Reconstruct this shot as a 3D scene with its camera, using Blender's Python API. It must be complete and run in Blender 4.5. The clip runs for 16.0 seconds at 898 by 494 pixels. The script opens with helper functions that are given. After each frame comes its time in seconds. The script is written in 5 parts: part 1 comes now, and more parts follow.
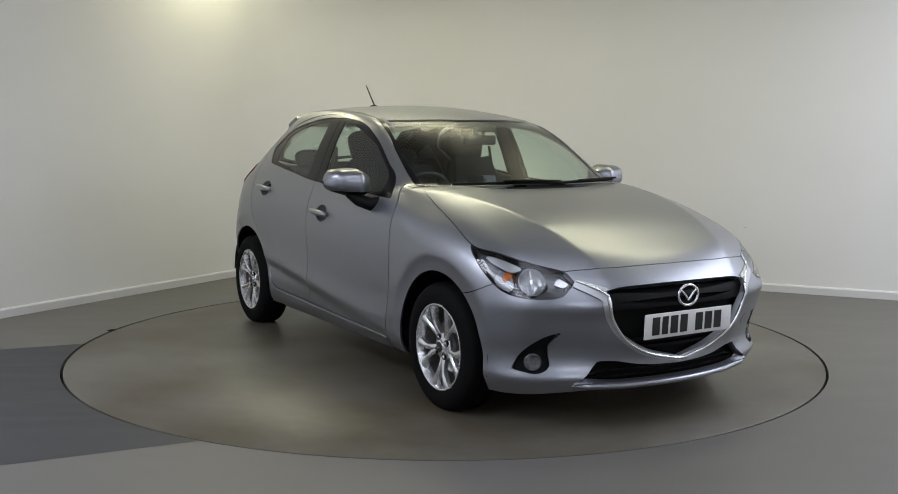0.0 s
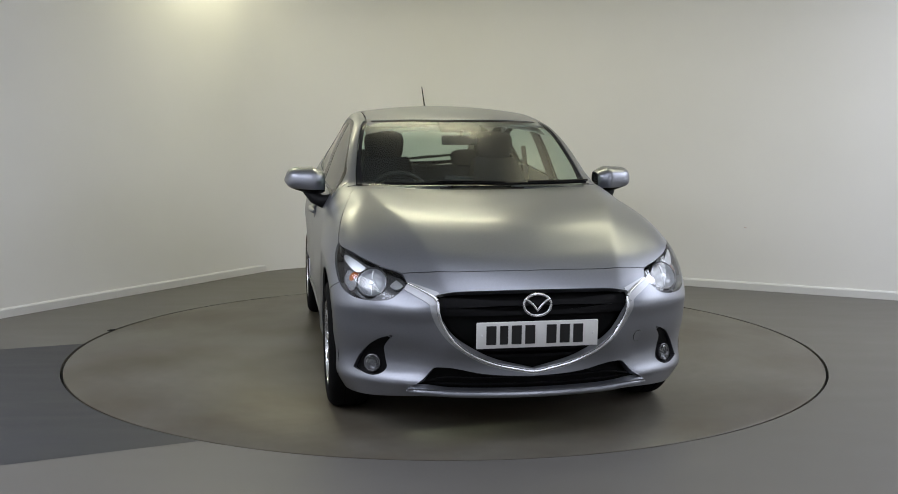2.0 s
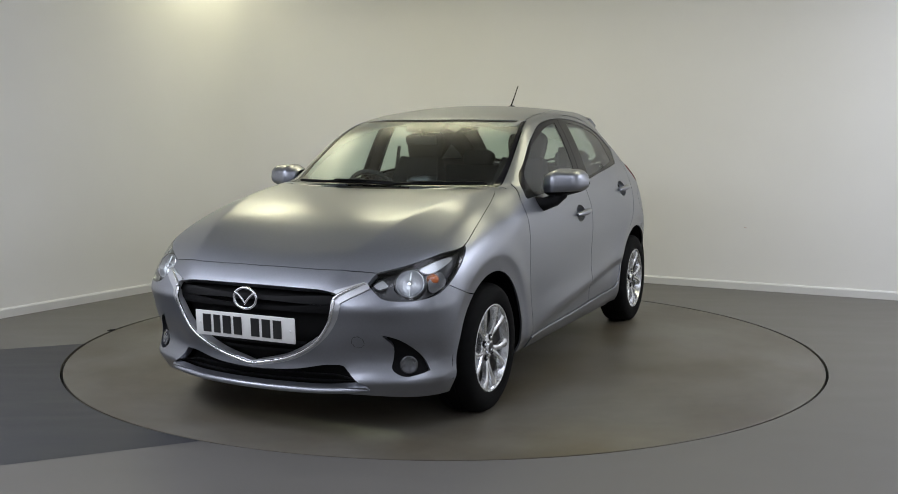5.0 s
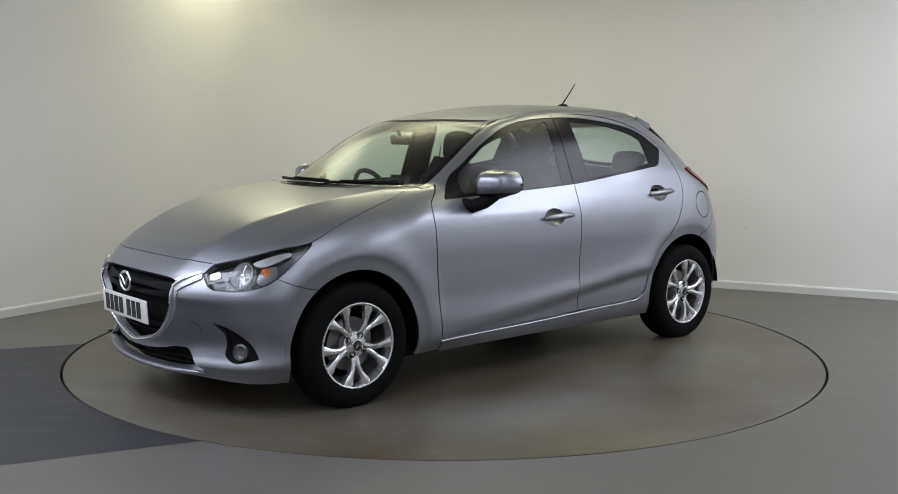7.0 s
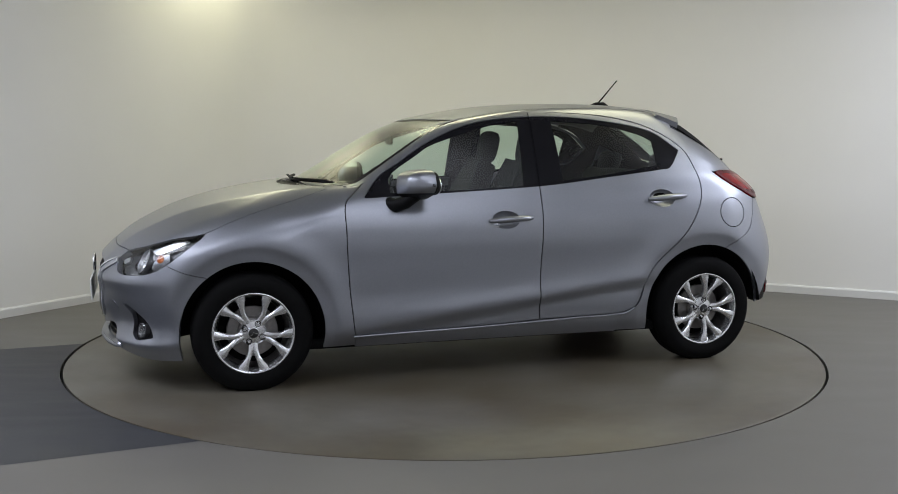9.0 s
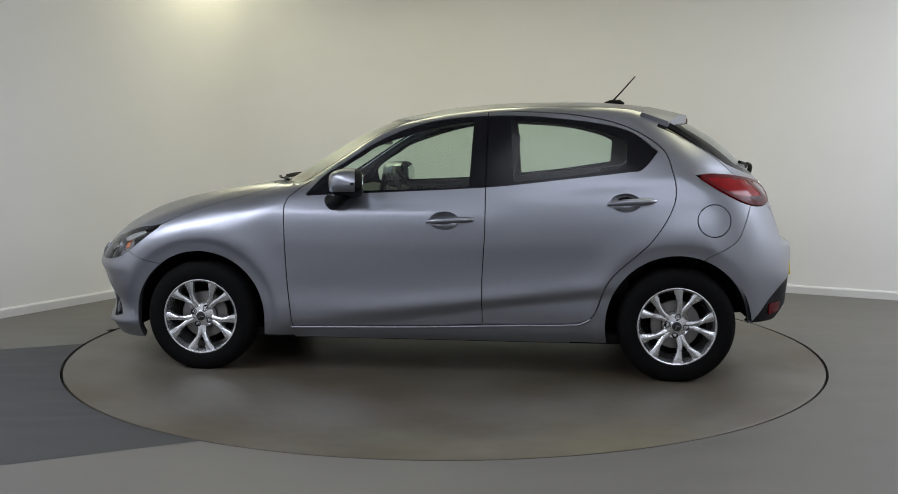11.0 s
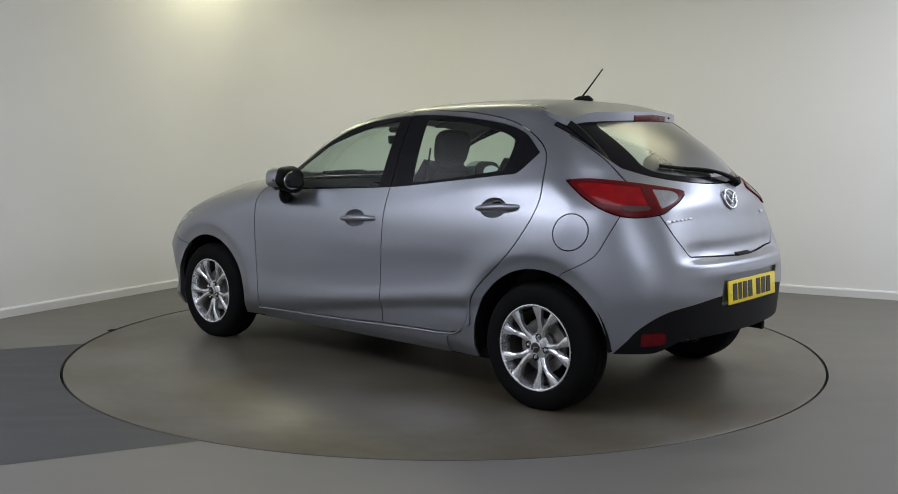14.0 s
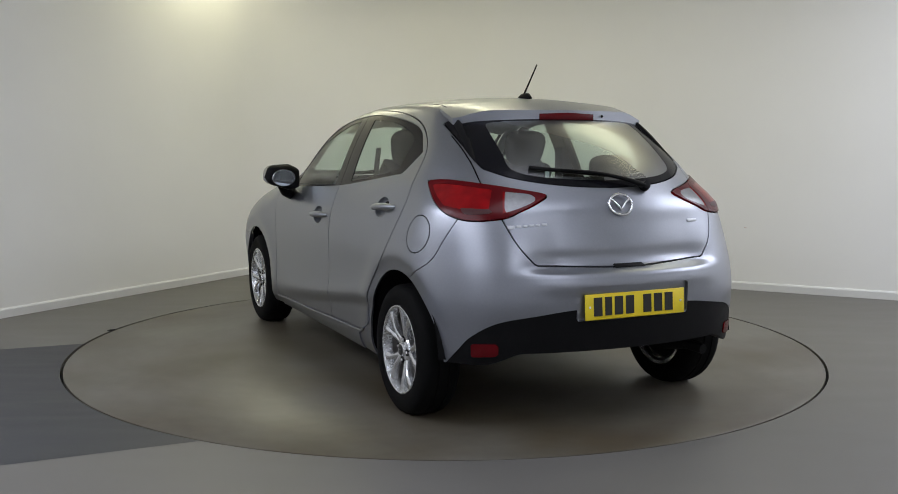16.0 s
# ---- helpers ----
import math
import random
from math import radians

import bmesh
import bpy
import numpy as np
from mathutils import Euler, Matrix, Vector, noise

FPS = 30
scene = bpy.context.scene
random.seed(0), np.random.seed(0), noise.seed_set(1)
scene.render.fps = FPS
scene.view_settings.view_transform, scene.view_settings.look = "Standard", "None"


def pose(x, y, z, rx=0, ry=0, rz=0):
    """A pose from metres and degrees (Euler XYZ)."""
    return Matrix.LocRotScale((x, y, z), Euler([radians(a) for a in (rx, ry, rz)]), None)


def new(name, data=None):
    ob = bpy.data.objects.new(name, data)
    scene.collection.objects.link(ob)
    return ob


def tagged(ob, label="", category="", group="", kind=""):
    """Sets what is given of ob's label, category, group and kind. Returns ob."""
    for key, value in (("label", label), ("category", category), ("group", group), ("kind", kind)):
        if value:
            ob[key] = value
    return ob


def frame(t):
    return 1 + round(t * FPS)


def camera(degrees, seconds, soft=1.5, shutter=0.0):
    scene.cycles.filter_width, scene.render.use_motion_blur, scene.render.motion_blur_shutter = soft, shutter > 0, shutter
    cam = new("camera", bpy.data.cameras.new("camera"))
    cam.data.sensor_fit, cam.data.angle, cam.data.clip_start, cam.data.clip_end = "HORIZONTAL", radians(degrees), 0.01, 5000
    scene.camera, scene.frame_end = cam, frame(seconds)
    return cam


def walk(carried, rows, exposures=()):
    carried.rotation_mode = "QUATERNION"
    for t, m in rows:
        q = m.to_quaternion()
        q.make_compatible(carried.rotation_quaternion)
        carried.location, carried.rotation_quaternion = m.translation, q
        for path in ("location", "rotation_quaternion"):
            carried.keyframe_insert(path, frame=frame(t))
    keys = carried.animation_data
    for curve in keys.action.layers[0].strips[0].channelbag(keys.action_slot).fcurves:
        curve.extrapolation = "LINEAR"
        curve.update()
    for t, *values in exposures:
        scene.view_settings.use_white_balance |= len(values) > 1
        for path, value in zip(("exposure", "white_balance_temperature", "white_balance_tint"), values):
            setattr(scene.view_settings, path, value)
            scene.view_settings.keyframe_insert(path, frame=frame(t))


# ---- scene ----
cam = camera(49.56, 16.0, soft=0.9)
EYE = pose(0.0, -5.983, 1.274, 83.608, -0.151, -0.209)
walk(cam, [(0.0, EYE), (16.0, EYE)])

# ---- light ----
world = bpy.data.worlds.new("world")
scene.world = world
world.use_nodes = True
world.node_tree.nodes["Background"].inputs[0].default_value = (0.8, 0.85, 1.0, 1)
world.node_tree.nodes["Background"].inputs[1].default_value = 0.02
scene.view_settings.exposure = 0.11

WARM, COOL = (0.98, 0.94, 0.63), (0.82, 0.86, 1.0)
ROOM = 3.15
# x, y, heading, length, width, watts, colour
LAMPS = [
    (-0.20, 1.30, -26.8, 1.7, 0.32, 22, WARM),
    (1.90, 0.20, -26.8, 1.7, 0.9, 17, WARM),
    (-1.90, 2.45, 60.2, 0.9, 0.40, 13, WARM),
    # unseen cool lamps, added and sized to even the light on walls and flanks
    (-2.1, -4.5, -26.8, 2.4, 1.8, 58, COOL),
    (1.0, -3.0, -26.8, 2.2, 1.4, 20, COOL),
    (2.6, -6.3, -26.8, 2.8, 2.2, 62, COOL),
    (4.9, -0.8, -26.8, 3.0, 2.2, 120, COOL),
    (-3.4, -2.3, -26.8, 2.2, 1.4, 82, COOL),
]
for lx, ly, turn, length, width, watts, tone in LAMPS:
    lamp = bpy.data.lights.new("unseen_lamp", "AREA")
    lamp.shape, lamp.size, lamp.size_y, lamp.energy, lamp.color = "RECTANGLE", length, width, watts, tone
    new("unseen_lamp", lamp).matrix_world = pose(lx, ly, ROOM - 0.105, 0, 0, turn)

# ---- materials ----


def nodes_of(mat):
    mat.use_nodes = True
    return mat.node_tree.nodes, mat.node_tree.links, mat.node_tree.nodes["Principled BSDF"]


def material(name, colour, rough=0.5, metal=0.0, grain=0.0, scale=20.0, bump=0.0, bump_scale=60.0, coat=0.0, spec=0.5, rough_var=0.0, emit=0.0):
    """A principled material with colour mottled at two scales, varied gloss and fine relief."""
    mat = bpy.data.materials.new(name)
    n, l, b = nodes_of(mat)
    b.inputs["Base Color"].default_value = (*colour, 1)
    b.inputs["Roughness"].default_value = rough
    b.inputs["Metallic"].default_value = metal
    b.inputs["Coat Weight"].default_value = coat
    b.inputs["Coat Roughness"].default_value = 0.18
    b.inputs["Specular IOR Level"].default_value = spec
    if emit:
        b.inputs["Emission Color"].default_value = (*colour, 1)
        b.inputs["Emission Strength"].default_value = emit
    where = n.new("ShaderNodeTexCoord")
    if grain or rough_var:
        fine, broad = n.new("ShaderNodeTexNoise"), n.new("ShaderNodeTexNoise")
        fine.inputs["Scale"].default_value, broad.inputs["Scale"].default_value = scale, scale / 9
        fine.inputs["Detail"].default_value, broad.inputs["Detail"].default_value = 6, 3
        both = n.new("ShaderNodeMath")
        both.operation = "ADD"
        for i, t in enumerate((fine, broad)):
            l.new(where.outputs["Object"], t.inputs["Vector"])
            l.new(t.outputs["Fac"], both.inputs[i])
        if grain:
            span = n.new("ShaderNodeMapRange")
            span.inputs["From Min"].default_value, span.inputs["From Max"].default_value = 0.6, 1.4
            span.inputs["To Min"].default_value, span.inputs["To Max"].default_value = 1 - grain, 1 + grain
            l.new(both.outputs[0], span.inputs["Value"])
            tint = n.new("ShaderNodeVectorMath")
            tint.operation = "SCALE"
            tint.inputs[0].default_value = colour
            l.new(span.outputs[0], tint.inputs["Scale"])
            l.new(tint.outputs[0], b.inputs["Base Color"])
        if rough_var:
            gloss = n.new("ShaderNodeMapRange")
            gloss.inputs["From Min"].default_value, gloss.inputs["From Max"].default_value = 0.6, 1.4
            gloss.inputs["To Min"].default_value, gloss.inputs["To Max"].default_value = rough - rough_var, rough + rough_var
            l.new(both.outputs[0], gloss.inputs["Value"])
            l.new(gloss.outputs[0], b.inputs["Roughness"])
    if bump:
        relief, up = n.new("ShaderNodeTexNoise"), n.new("ShaderNodeBump")
        relief.inputs["Scale"].default_value, relief.inputs["Detail"].default_value = bump_scale, 5
        up.inputs["Strength"].default_value, up.inputs["Distance"].default_value = bump, 0.004
        l.new(where.outputs["Object"], relief.inputs["Vector"])
        l.new(relief.outputs["Fac"], up.inputs["Height"])
        l.new(up.outputs[0], b.inputs["Normal"])
    return mat


def glass_material(name, tint, rough=0.12, least=0.05):
    """A thin pane: tinted and clear, with gloss that grows towards grazing view."""
    mat = bpy.data.materials.new(name)
    n, l, b = nodes_of(mat)
    n.remove(b)
    clear, shine, mix, edge = n.new("ShaderNodeBsdfTransparent"), n.new("ShaderNodeBsdfGlossy"), n.new("ShaderNodeMixShader"), n.new("ShaderNodeLayerWeight")
    clear.inputs[0].default_value = (*tint, 1)
    shine.inputs["Roughness"].default_value = rough
    edge.inputs["Blend"].default_value = 0.5
    power, span = n.new("ShaderNodeMath"), n.new("ShaderNodeMapRange")
    power.operation = "POWER"
    power.inputs[1].default_value = 4.2
    span.inputs["To Min"].default_value, span.inputs["To Max"].default_value = least, 0.95
    l.new(edge.outputs["Facing"], power.inputs[0])
    l.new(power.outputs[0], span.inputs["Value"])
    l.new(span.outputs[0], mix.inputs[0])
    l.new(clear.outputs[0], mix.inputs[1])
    l.new(shine.outputs[0], mix.inputs[2])
    l.new(mix.outputs[0], n["Material Output"].inputs["Surface"])
    return mat


PAINT = material("silver_paint", (0.290, 0.302, 0.334), 0.37, 0.94, 0.05, 900, coat=0.45, rough_var=0.03)
BLACK = material("black_plastic", (0.0065, 0.0065, 0.007), 0.5, 0, 0.2, 60, 0.15, 900, spec=0.10)
GLOSS = material("gloss_black", (0.006, 0.006, 0.008), 0.18, 0, 0.1, 60, spec=0.2)
DARK = material("dark_underside", (0.005, 0.005, 0.005), 0.85, 0, 0.3, 30, spec=0.15)
RUBBER = material("tyre_rubber", (0.0045, 0.0045, 0.0045), 0.75, 0, 0.25, 40, 0.2, 300, spec=0.08)
ALLOY = material("wheel_alloy", (0.70, 0.71, 0.72), 0.25, 0.92, 0.04, 80, coat=0.15, rough_var=0.05)
CHROME = material("chrome", (0.82, 0.83, 0.85), 0.20, 1.0)
SATIN = material("satin_silver_trim", (0.50, 0.51, 0.53), 0.42, 0.85, 0.04, 200)
STEEL = material("brake_steel", (0.25, 0.24, 0.23), 0.4, 0.9, 0.2, 60)
REFLECTOR = material("lamp_reflector", (0.62, 0.63, 0.65), 0.30, 1.0, 0.06, 40)
SILVER = material("dull_lamp_silver", (0.20, 0.20, 0.21), 0.25, 0.9, 0.1, 40)
BEZEL = material("dark_lamp_bezel", (0.10, 0.10, 0.105), 0.30, 0.8, 0.1, 40)
LENS = glass_material("lamp_lens", (0.93, 0.95, 0.96), 0.04, 0.05)
SCREEN = glass_material("window_glass", (0.78, 0.88, 0.83), 0.30, 0.045)
WINDSHIELD = glass_material("windscreen_glass", (0.78, 0.88, 0.83), 0.32, 0.03)
REAR_GLASS = glass_material("rear_window_glass", (0.78, 0.88, 0.83), 0.32, 0.22)
MIRROR = material("mirror_face", (0.60, 0.63, 0.64), 0.02, 1.0)
RED = material("red_lens", (0.21, 0.003, 0.005), 0.12, 0, 0.45, 16, spec=0.28)
DEEPRED = material("dark_red_lens", (0.085, 0.002, 0.004), 0.24, 0, 0.1, 30, spec=0.22)
SMOKE = material("smoky_lens", (0.06, 0.022, 0.022), 0.38, 0.0, 0.2, 40, spec=0.25)
FOG = material("fog_lamp_glass", (0.07, 0.07, 0.075), 0.25, 0.4, 0.2, 60, coat=0.3)
CLEAR = material("clear_reversing_lens", (0.24, 0.24, 0.25), 0.25, 0.2, 0.2, 60, coat=0.4)
AMBER = material("amber_bulb", (0.42, 0.10, 0.012), 0.15, 0.2)
CLOTH = material("seat_cloth", (0.013, 0.0135, 0.016), 0.9, 0, 0.3, 120)
TRIM = material("cabin_plastic", (0.020, 0.021, 0.022), 0.6, 0, 0.2, 50)
LINER = material("headliner_cloth", (0.30, 0.30, 0.28), 0.95, 0, 0.08, 80, 0.2, 600)
PLATE_W = material("white_plate", (0.72, 0.72, 0.70), 0.35, 0, 0.04, 40)
PLATE_Y = material("yellow_plate", (0.80, 0.62, 0.02), 0.35, 0, 0.04, 40)
INK = material("plate_black", (0.012, 0.012, 0.012), 0.4)
WALL = material("painted_wall", (0.785, 0.78, 0.755), 0.62, 0, 0.025, 1.6, 0.06, 140)
# for the unseen south wall; grey set to dim what the car's sides reflect
WALL_UNSEEN = material("unseen_wall_dimmed", (0.62, 0.62, 0.62), 0.62, 0, 0.03, 1.6, 0.06, 140)
CEIL = material("ceiling_paint", (0.78, 0.78, 0.76), 0.8, 0, 0.03, 2)
SKIRT = material("skirting_paint", (0.66, 0.66, 0.65), 0.4, 0, 0.03, 6)
FLOOR = material("grey_vinyl_floor", (0.123, 0.117, 0.106), 0.50, 0, 0.10, 5.0, 0.05, 500, rough_var=0.07)
STRIP = material("dark_grey_vinyl", (0.031, 0.0325, 0.037), 0.54, 0, 0.26, 7.0, 0.05, 500, rough_var=0.09)
SCUFF = material("wall_scuff_stain", (0.58, 0.49, 0.45), 0.7, 0, 0.3, 90)
METAL = material("fixture_white", (0.75, 0.75, 0.75), 0.4)



def streak(mat, turn, long, wide):
    """Draws the mottling of a floor out along the way it is mopped and driven on."""
    n, l, b = nodes_of(mat)
    where, lay = [k for k in n if k.type == "TEX_COORD"][0], n.new("ShaderNodeMapping")
    lay.inputs["Rotation"].default_value = (0, 0, radians(turn))
    lay.inputs["Scale"].default_value = (long, wide, 1)
    l.new(where.outputs["Object"], lay.inputs["Vector"])
    for k in n:
        if k.type == "TEX_NOISE":
            l.new(lay.outputs[0], k.inputs["Vector"])


streak(STRIP, -22, 0.25, 1.3)
streak(FLOOR, -8, 0.35, 1.2)

# ---- building helpers ----


def mesh_of(name, verts, faces, mat, smooth=True):
    me = bpy.data.meshes.new(name)
    me.from_pydata([tuple(map(float, v)) for v in verts], [], [tuple(f) for f in faces])
    me.materials.append(mat)
    if smooth:
        me.polygons.foreach_set("use_smooth", [True] * len(me.polygons))
    me.update()
    return me


def part(name, data, parent, label=""):
    """Links a mesh as one object under a thing or a part."""
    ob = new(name, data)
    ob.parent = parent
    return tagged(ob, label)


def from_bm(name, bm, mat, smooth=False, angle=35):
    me = bpy.data.meshes.new(name)
    bmesh.ops.recalc_face_normals(bm, faces=bm.faces[:])
    bm.to_mesh(me)
    bm.free()
    me.materials.append(mat)
    if smooth:
        me.polygons.foreach_set("use_smooth", [True] * len(me.polygons))
        me.set_sharp_from_angle(angle=radians(angle))
    return me


def box(name, size, mat, bevel=0.0, at=None, segments=2):
    """A bevelled box of that size, posed by at."""
    bm = bmesh.new()
    bmesh.ops.create_cube(bm, size=1, matrix=Matrix.Diagonal((*size, 1)))
    if bevel:
        bmesh.ops.bevel(bm, geom=bm.edges[:], offset=bevel, segments=segments, affect="EDGES", profile=0.5)
    if at is not None:
        bmesh.ops.transform(bm, matrix=at, verts=bm.verts[:])
    return from_bm(name, bm, mat, bevel > 0, 50)


def lathe(name, profile, mat, steps=48, at=None, close=False, angle=40):
    """Turns (radius, height) pairs about z."""
    bm = bmesh.new()
    rings = [[bm.verts.new((r * math.cos(2 * math.pi * i / steps), r * math.sin(2 * math.pi * i / steps), h)) for i in range(steps)] for r, h in profile]
    pairs = list(zip(rings, rings[1:])) + ([(rings[-1], rings[0])] if close else [])
    for lo, hi in pairs:
        for i in range(steps):
            bm.faces.new((lo[i], lo[(i + 1) % steps], hi[(i + 1) % steps], hi[i]))
    bmesh.ops.remove_doubles(bm, verts=bm.verts[:], dist=1e-5)
    if at is not None:
        bmesh.ops.transform(bm, matrix=at, verts=bm.verts[:])
    return from_bm(name, bm, mat, True, angle)


def tube(name, path, radius, mat, sides=10, flat=1.0, closed=False):
    """A tube along points; radius a number or one for each point; flat squashes it in height."""
    pts = [Vector(p) for p in path]
    rad = radius if isinstance(radius, (list, tuple)) else [radius] * len(pts)
    bm = bmesh.new()
    rings = []
    for i, p in enumerate(pts):
        if closed:
            d = pts[(i + 1) % len(pts)] - pts[i - 1]
        else:
            d = pts[min(i + 1, len(pts) - 1)] - pts[max(i - 1, 0)]
        d.normalize()
        side = d.cross(Vector((0, 0, 1)))
        if side.length < 1e-3:
            side = d.cross(Vector((1, 0, 0)))
        side.normalize()
        up = side.cross(d)
        rings.append([bm.verts.new(p + rad[i] * (math.cos(a) * side + flat * math.sin(a) * up)) for a in [2 * math.pi * k / sides for k in range(sides)]])
    for lo, hi in list(zip(rings, rings[1:])) + ([(rings[-1], rings[0])] if closed else []):
        for k in range(sides):
            bm.faces.new((lo[k], lo[(k + 1) % sides], hi[(k + 1) % sides], hi[k]))
    if not closed:
        bm.faces.new(rings[0])
        bm.faces.new(rings[-1])
    return from_bm(name, bm, mat, True, 60)


# ---- room ----
CORNER = Vector((-1.247, 4.106))
ALONG = Vector((0.8924, -0.4513))
BACK = Vector((-0.4974, -0.8675))
SPAN_U, SPAN_V = 9.4, 9.9
TABLE_R = 2.232


def plan_point(u, v, z=0.0):
    p = CORNER + u * ALONG + v * BACK
    return (p.x, p.y, z)


def slab(name, u0, u1, v0, v1, z0, z1, mat):
    """A straight block in the room's own directions."""
    bm = bmesh.new()
    vs = [bm.verts.new(plan_point(u, v, z)) for z in (z0, z1) for u, v in ((u0, v0), (u1, v0), (u1, v1), (u0, v1))]
    for f in ((0, 1, 2, 3), (4, 5, 6, 7), (0, 1, 5, 4), (1, 2, 6, 5), (2, 3, 7, 6), (3, 0, 4, 7)):
        bm.faces.new([vs[i] for i in f])
    return from_bm(name, bm, mat)


def setting(name, data, label, category):
    return tagged(new(name, data), label, category, kind="structure")


def build_room():
    t = 0.2
    setting("wall_north", slab("wall_north", -t, SPAN_U + t, -t, 0, -0.1, ROOM, WALL), "plain off-white painted studio wall behind the turntable", "wall")
    setting("wall_west", slab("wall_west", -t, 0, 0, SPAN_V, -0.1, ROOM, WALL), "plain off-white painted side wall with a soft lamp glow", "wall")
    setting("wall_south", slab("wall_south", -t, SPAN_U + t, SPAN_V, SPAN_V + t, -0.1, ROOM, WALL_UNSEEN), "unseen wall closing the studio, greyed to dim its reflection in the car", "wall")
    setting("wall_east", slab("wall_east", SPAN_U, SPAN_U + t, 0, SPAN_V, -0.1, ROOM, WALL), "plain off-white painted wall closing the studio", "wall")
    setting("ceiling", slab("ceiling", -t, SPAN_U + t, -t, SPAN_V + t, ROOM, ROOM + 0.15, CEIL), "plain pale ceiling above the turntable", "ceiling")

    def skirting(name, a, b, inward):
        """Board with a chamfered top edge, butted to its wall."""
        prof = [(0.0, 0.0), (0.016, 0.0), (0.016, 0.055), (0.010, 0.066), (0.0, 0.068)]
        verts = [(Vector((*p, 0)) + Vector((*inward, 0)) * d + Vector((0, 0, h))) for p in (a, b) for d, h in prof]
        k = len(prof)
        faces = [(i, (i + 1) % k, (i + 1) % k + k, i + k) for i in range(k)] + [tuple(range(k)), tuple(range(k, 2 * k))]
        bm = bmesh.new()
        vs = [bm.verts.new(v) for v in verts]
        for f in faces:
            bm.faces.new([vs[i] for i in f])
        setting(name, from_bm(name, bm, SKIRT), "white painted skirting board along the wall", "skirting board")

    # the two walls run into one another in a wide curve
    r = 1.15
    bm = bmesh.new()
    rows = []
    for i in range(65):
        a = math.pi / 2 * i / 64
        u, v = r * (1 - math.sin(a)), r * (1 - math.cos(a))
        rows.append([bm.verts.new(plan_point(u + 0.0006, v + 0.0006, z)) for z in (0.0, ROOM)])
    for (a, b), (c, d) in zip(rows, rows[1:]):
        bm.faces.new((a, b, d, c))
    setting("wall_corner", from_bm("wall_corner", bm, WALL, True, 60), "curved off-white painted wall corner", "wall")

    spot = CORNER + 4.238 * ALONG
    mark = box("wall_scuff", (.022, .0012, .007), SCUFF, .0005, pose(spot.x - .0004, spot.y - .0008, .529, 0, 8, -26.83))
    setting("wall_scuff", mark, "small reddish-brown scuff on the painted wall", "wall mark")
    c0 = CORNER
    skirting("baseboard_north", c0 + 0.017 * ALONG, c0 + SPAN_U * ALONG, BACK)
    skirting("baseboard_west", c0, c0 + SPAN_V * BACK, ALONG)

    # floor with a round opening for the turntable
    steps = 160
    ring = [(math.cos(2 * math.pi * i / steps) * (TABLE_R + 0.008), math.sin(2 * math.pi * i / steps) * (TABLE_R + 0.008)) for i in range(steps)]
    quad = [plan_point(u, v)[:2] for u, v in ((-0.1, -0.1), (SPAN_U + 0.1, -0.1), (SPAN_U + 0.1, SPAN_V + 0.1), (-0.1, SPAN_V + 0.1))]

    def outward(x, y):
        """Where the way from the centre through a point leaves the room."""
        best = 99
        d = Vector((x, y)).normalized()
        for i in range(4):
            p, q = Vector(quad[i]), Vector(quad[(i + 1) % 4])
            e = q - p
            den = d.x * e.y - d.y * e.x
            if abs(den) > 1e-9:
                s = (p.x * e.y - p.y * e.x) / den
                k = (p.x * d.y - p.y * d.x) / den
                if s > 0 and -1e-6 <= k <= 1 + 1e-6:
                    best = min(best, s)
        return d.x * best, d.y * best

    bm = bmesh.new()
    angles = sorted([2 * math.pi * i / steps for i in range(steps)] + [math.atan2(q[1], q[0]) % (2 * math.pi) for q in quad])
    inner = [bm.verts.new((math.cos(a) * (TABLE_R + 0.008), math.sin(a) * (TABLE_R + 0.008), 0)) for a in angles]
    low = [bm.verts.new((v.co.x, v.co.y, -0.08)) for v in inner]
    outer = [bm.verts.new((*outward(math.cos(a), math.sin(a)), 0)) for a in angles]
    for i in range(len(angles)):
        j = (i + 1) % len(angles)
        bm.faces.new((inner[i], inner[j], outer[j], outer[i]))
        bm.faces.new((low[i], low[j], inner[j], inner[i]))
    setting("floor", from_bm("floor", bm, FLOOR), "smooth grey vinyl studio floor with faint scuffs", "floor")
    pit = lathe("pit", [(0.0, -0.08), (TABLE_R + 0.05, -0.08)], DARK, 96)
    setting("floor_pit", pit, "dark pit beneath the turntable", "pit")
    # dark lane that runs up to the turntable
    a0, a1 = Vector((-2.245, -0.047)), Vector((-1.031, -1.991))
    t0, t1 = math.atan2(a0.y, a0.x) % (2 * math.pi), math.atan2(a1.y, a1.x) % (2 * math.pi)
    bm = bmesh.new()
    row = []
    for i in range(25):
        a = t0 + (t1 - t0) * i / 24
        p = Vector((math.cos(a), math.sin(a))) * (TABLE_R + 0.0085)
        reach = 2.0 + 1.4 * i / 24
        q = p + Vector((-1.0, -0.385 - 0.06 * i / 24)).normalized() * reach
        row.append((bm.verts.new((p.x, p.y, 0.0008)), bm.verts.new((q.x, q.y, 0.0008))))
    for (a, b), (c, d) in zip(row, row[1:]):
        bm.faces.new((a, b, d, c))
    setting("floor_lane", from_bm("floor_lane", bm, STRIP), "darker grey vinyl lane leading onto the turntable", "floor strip")

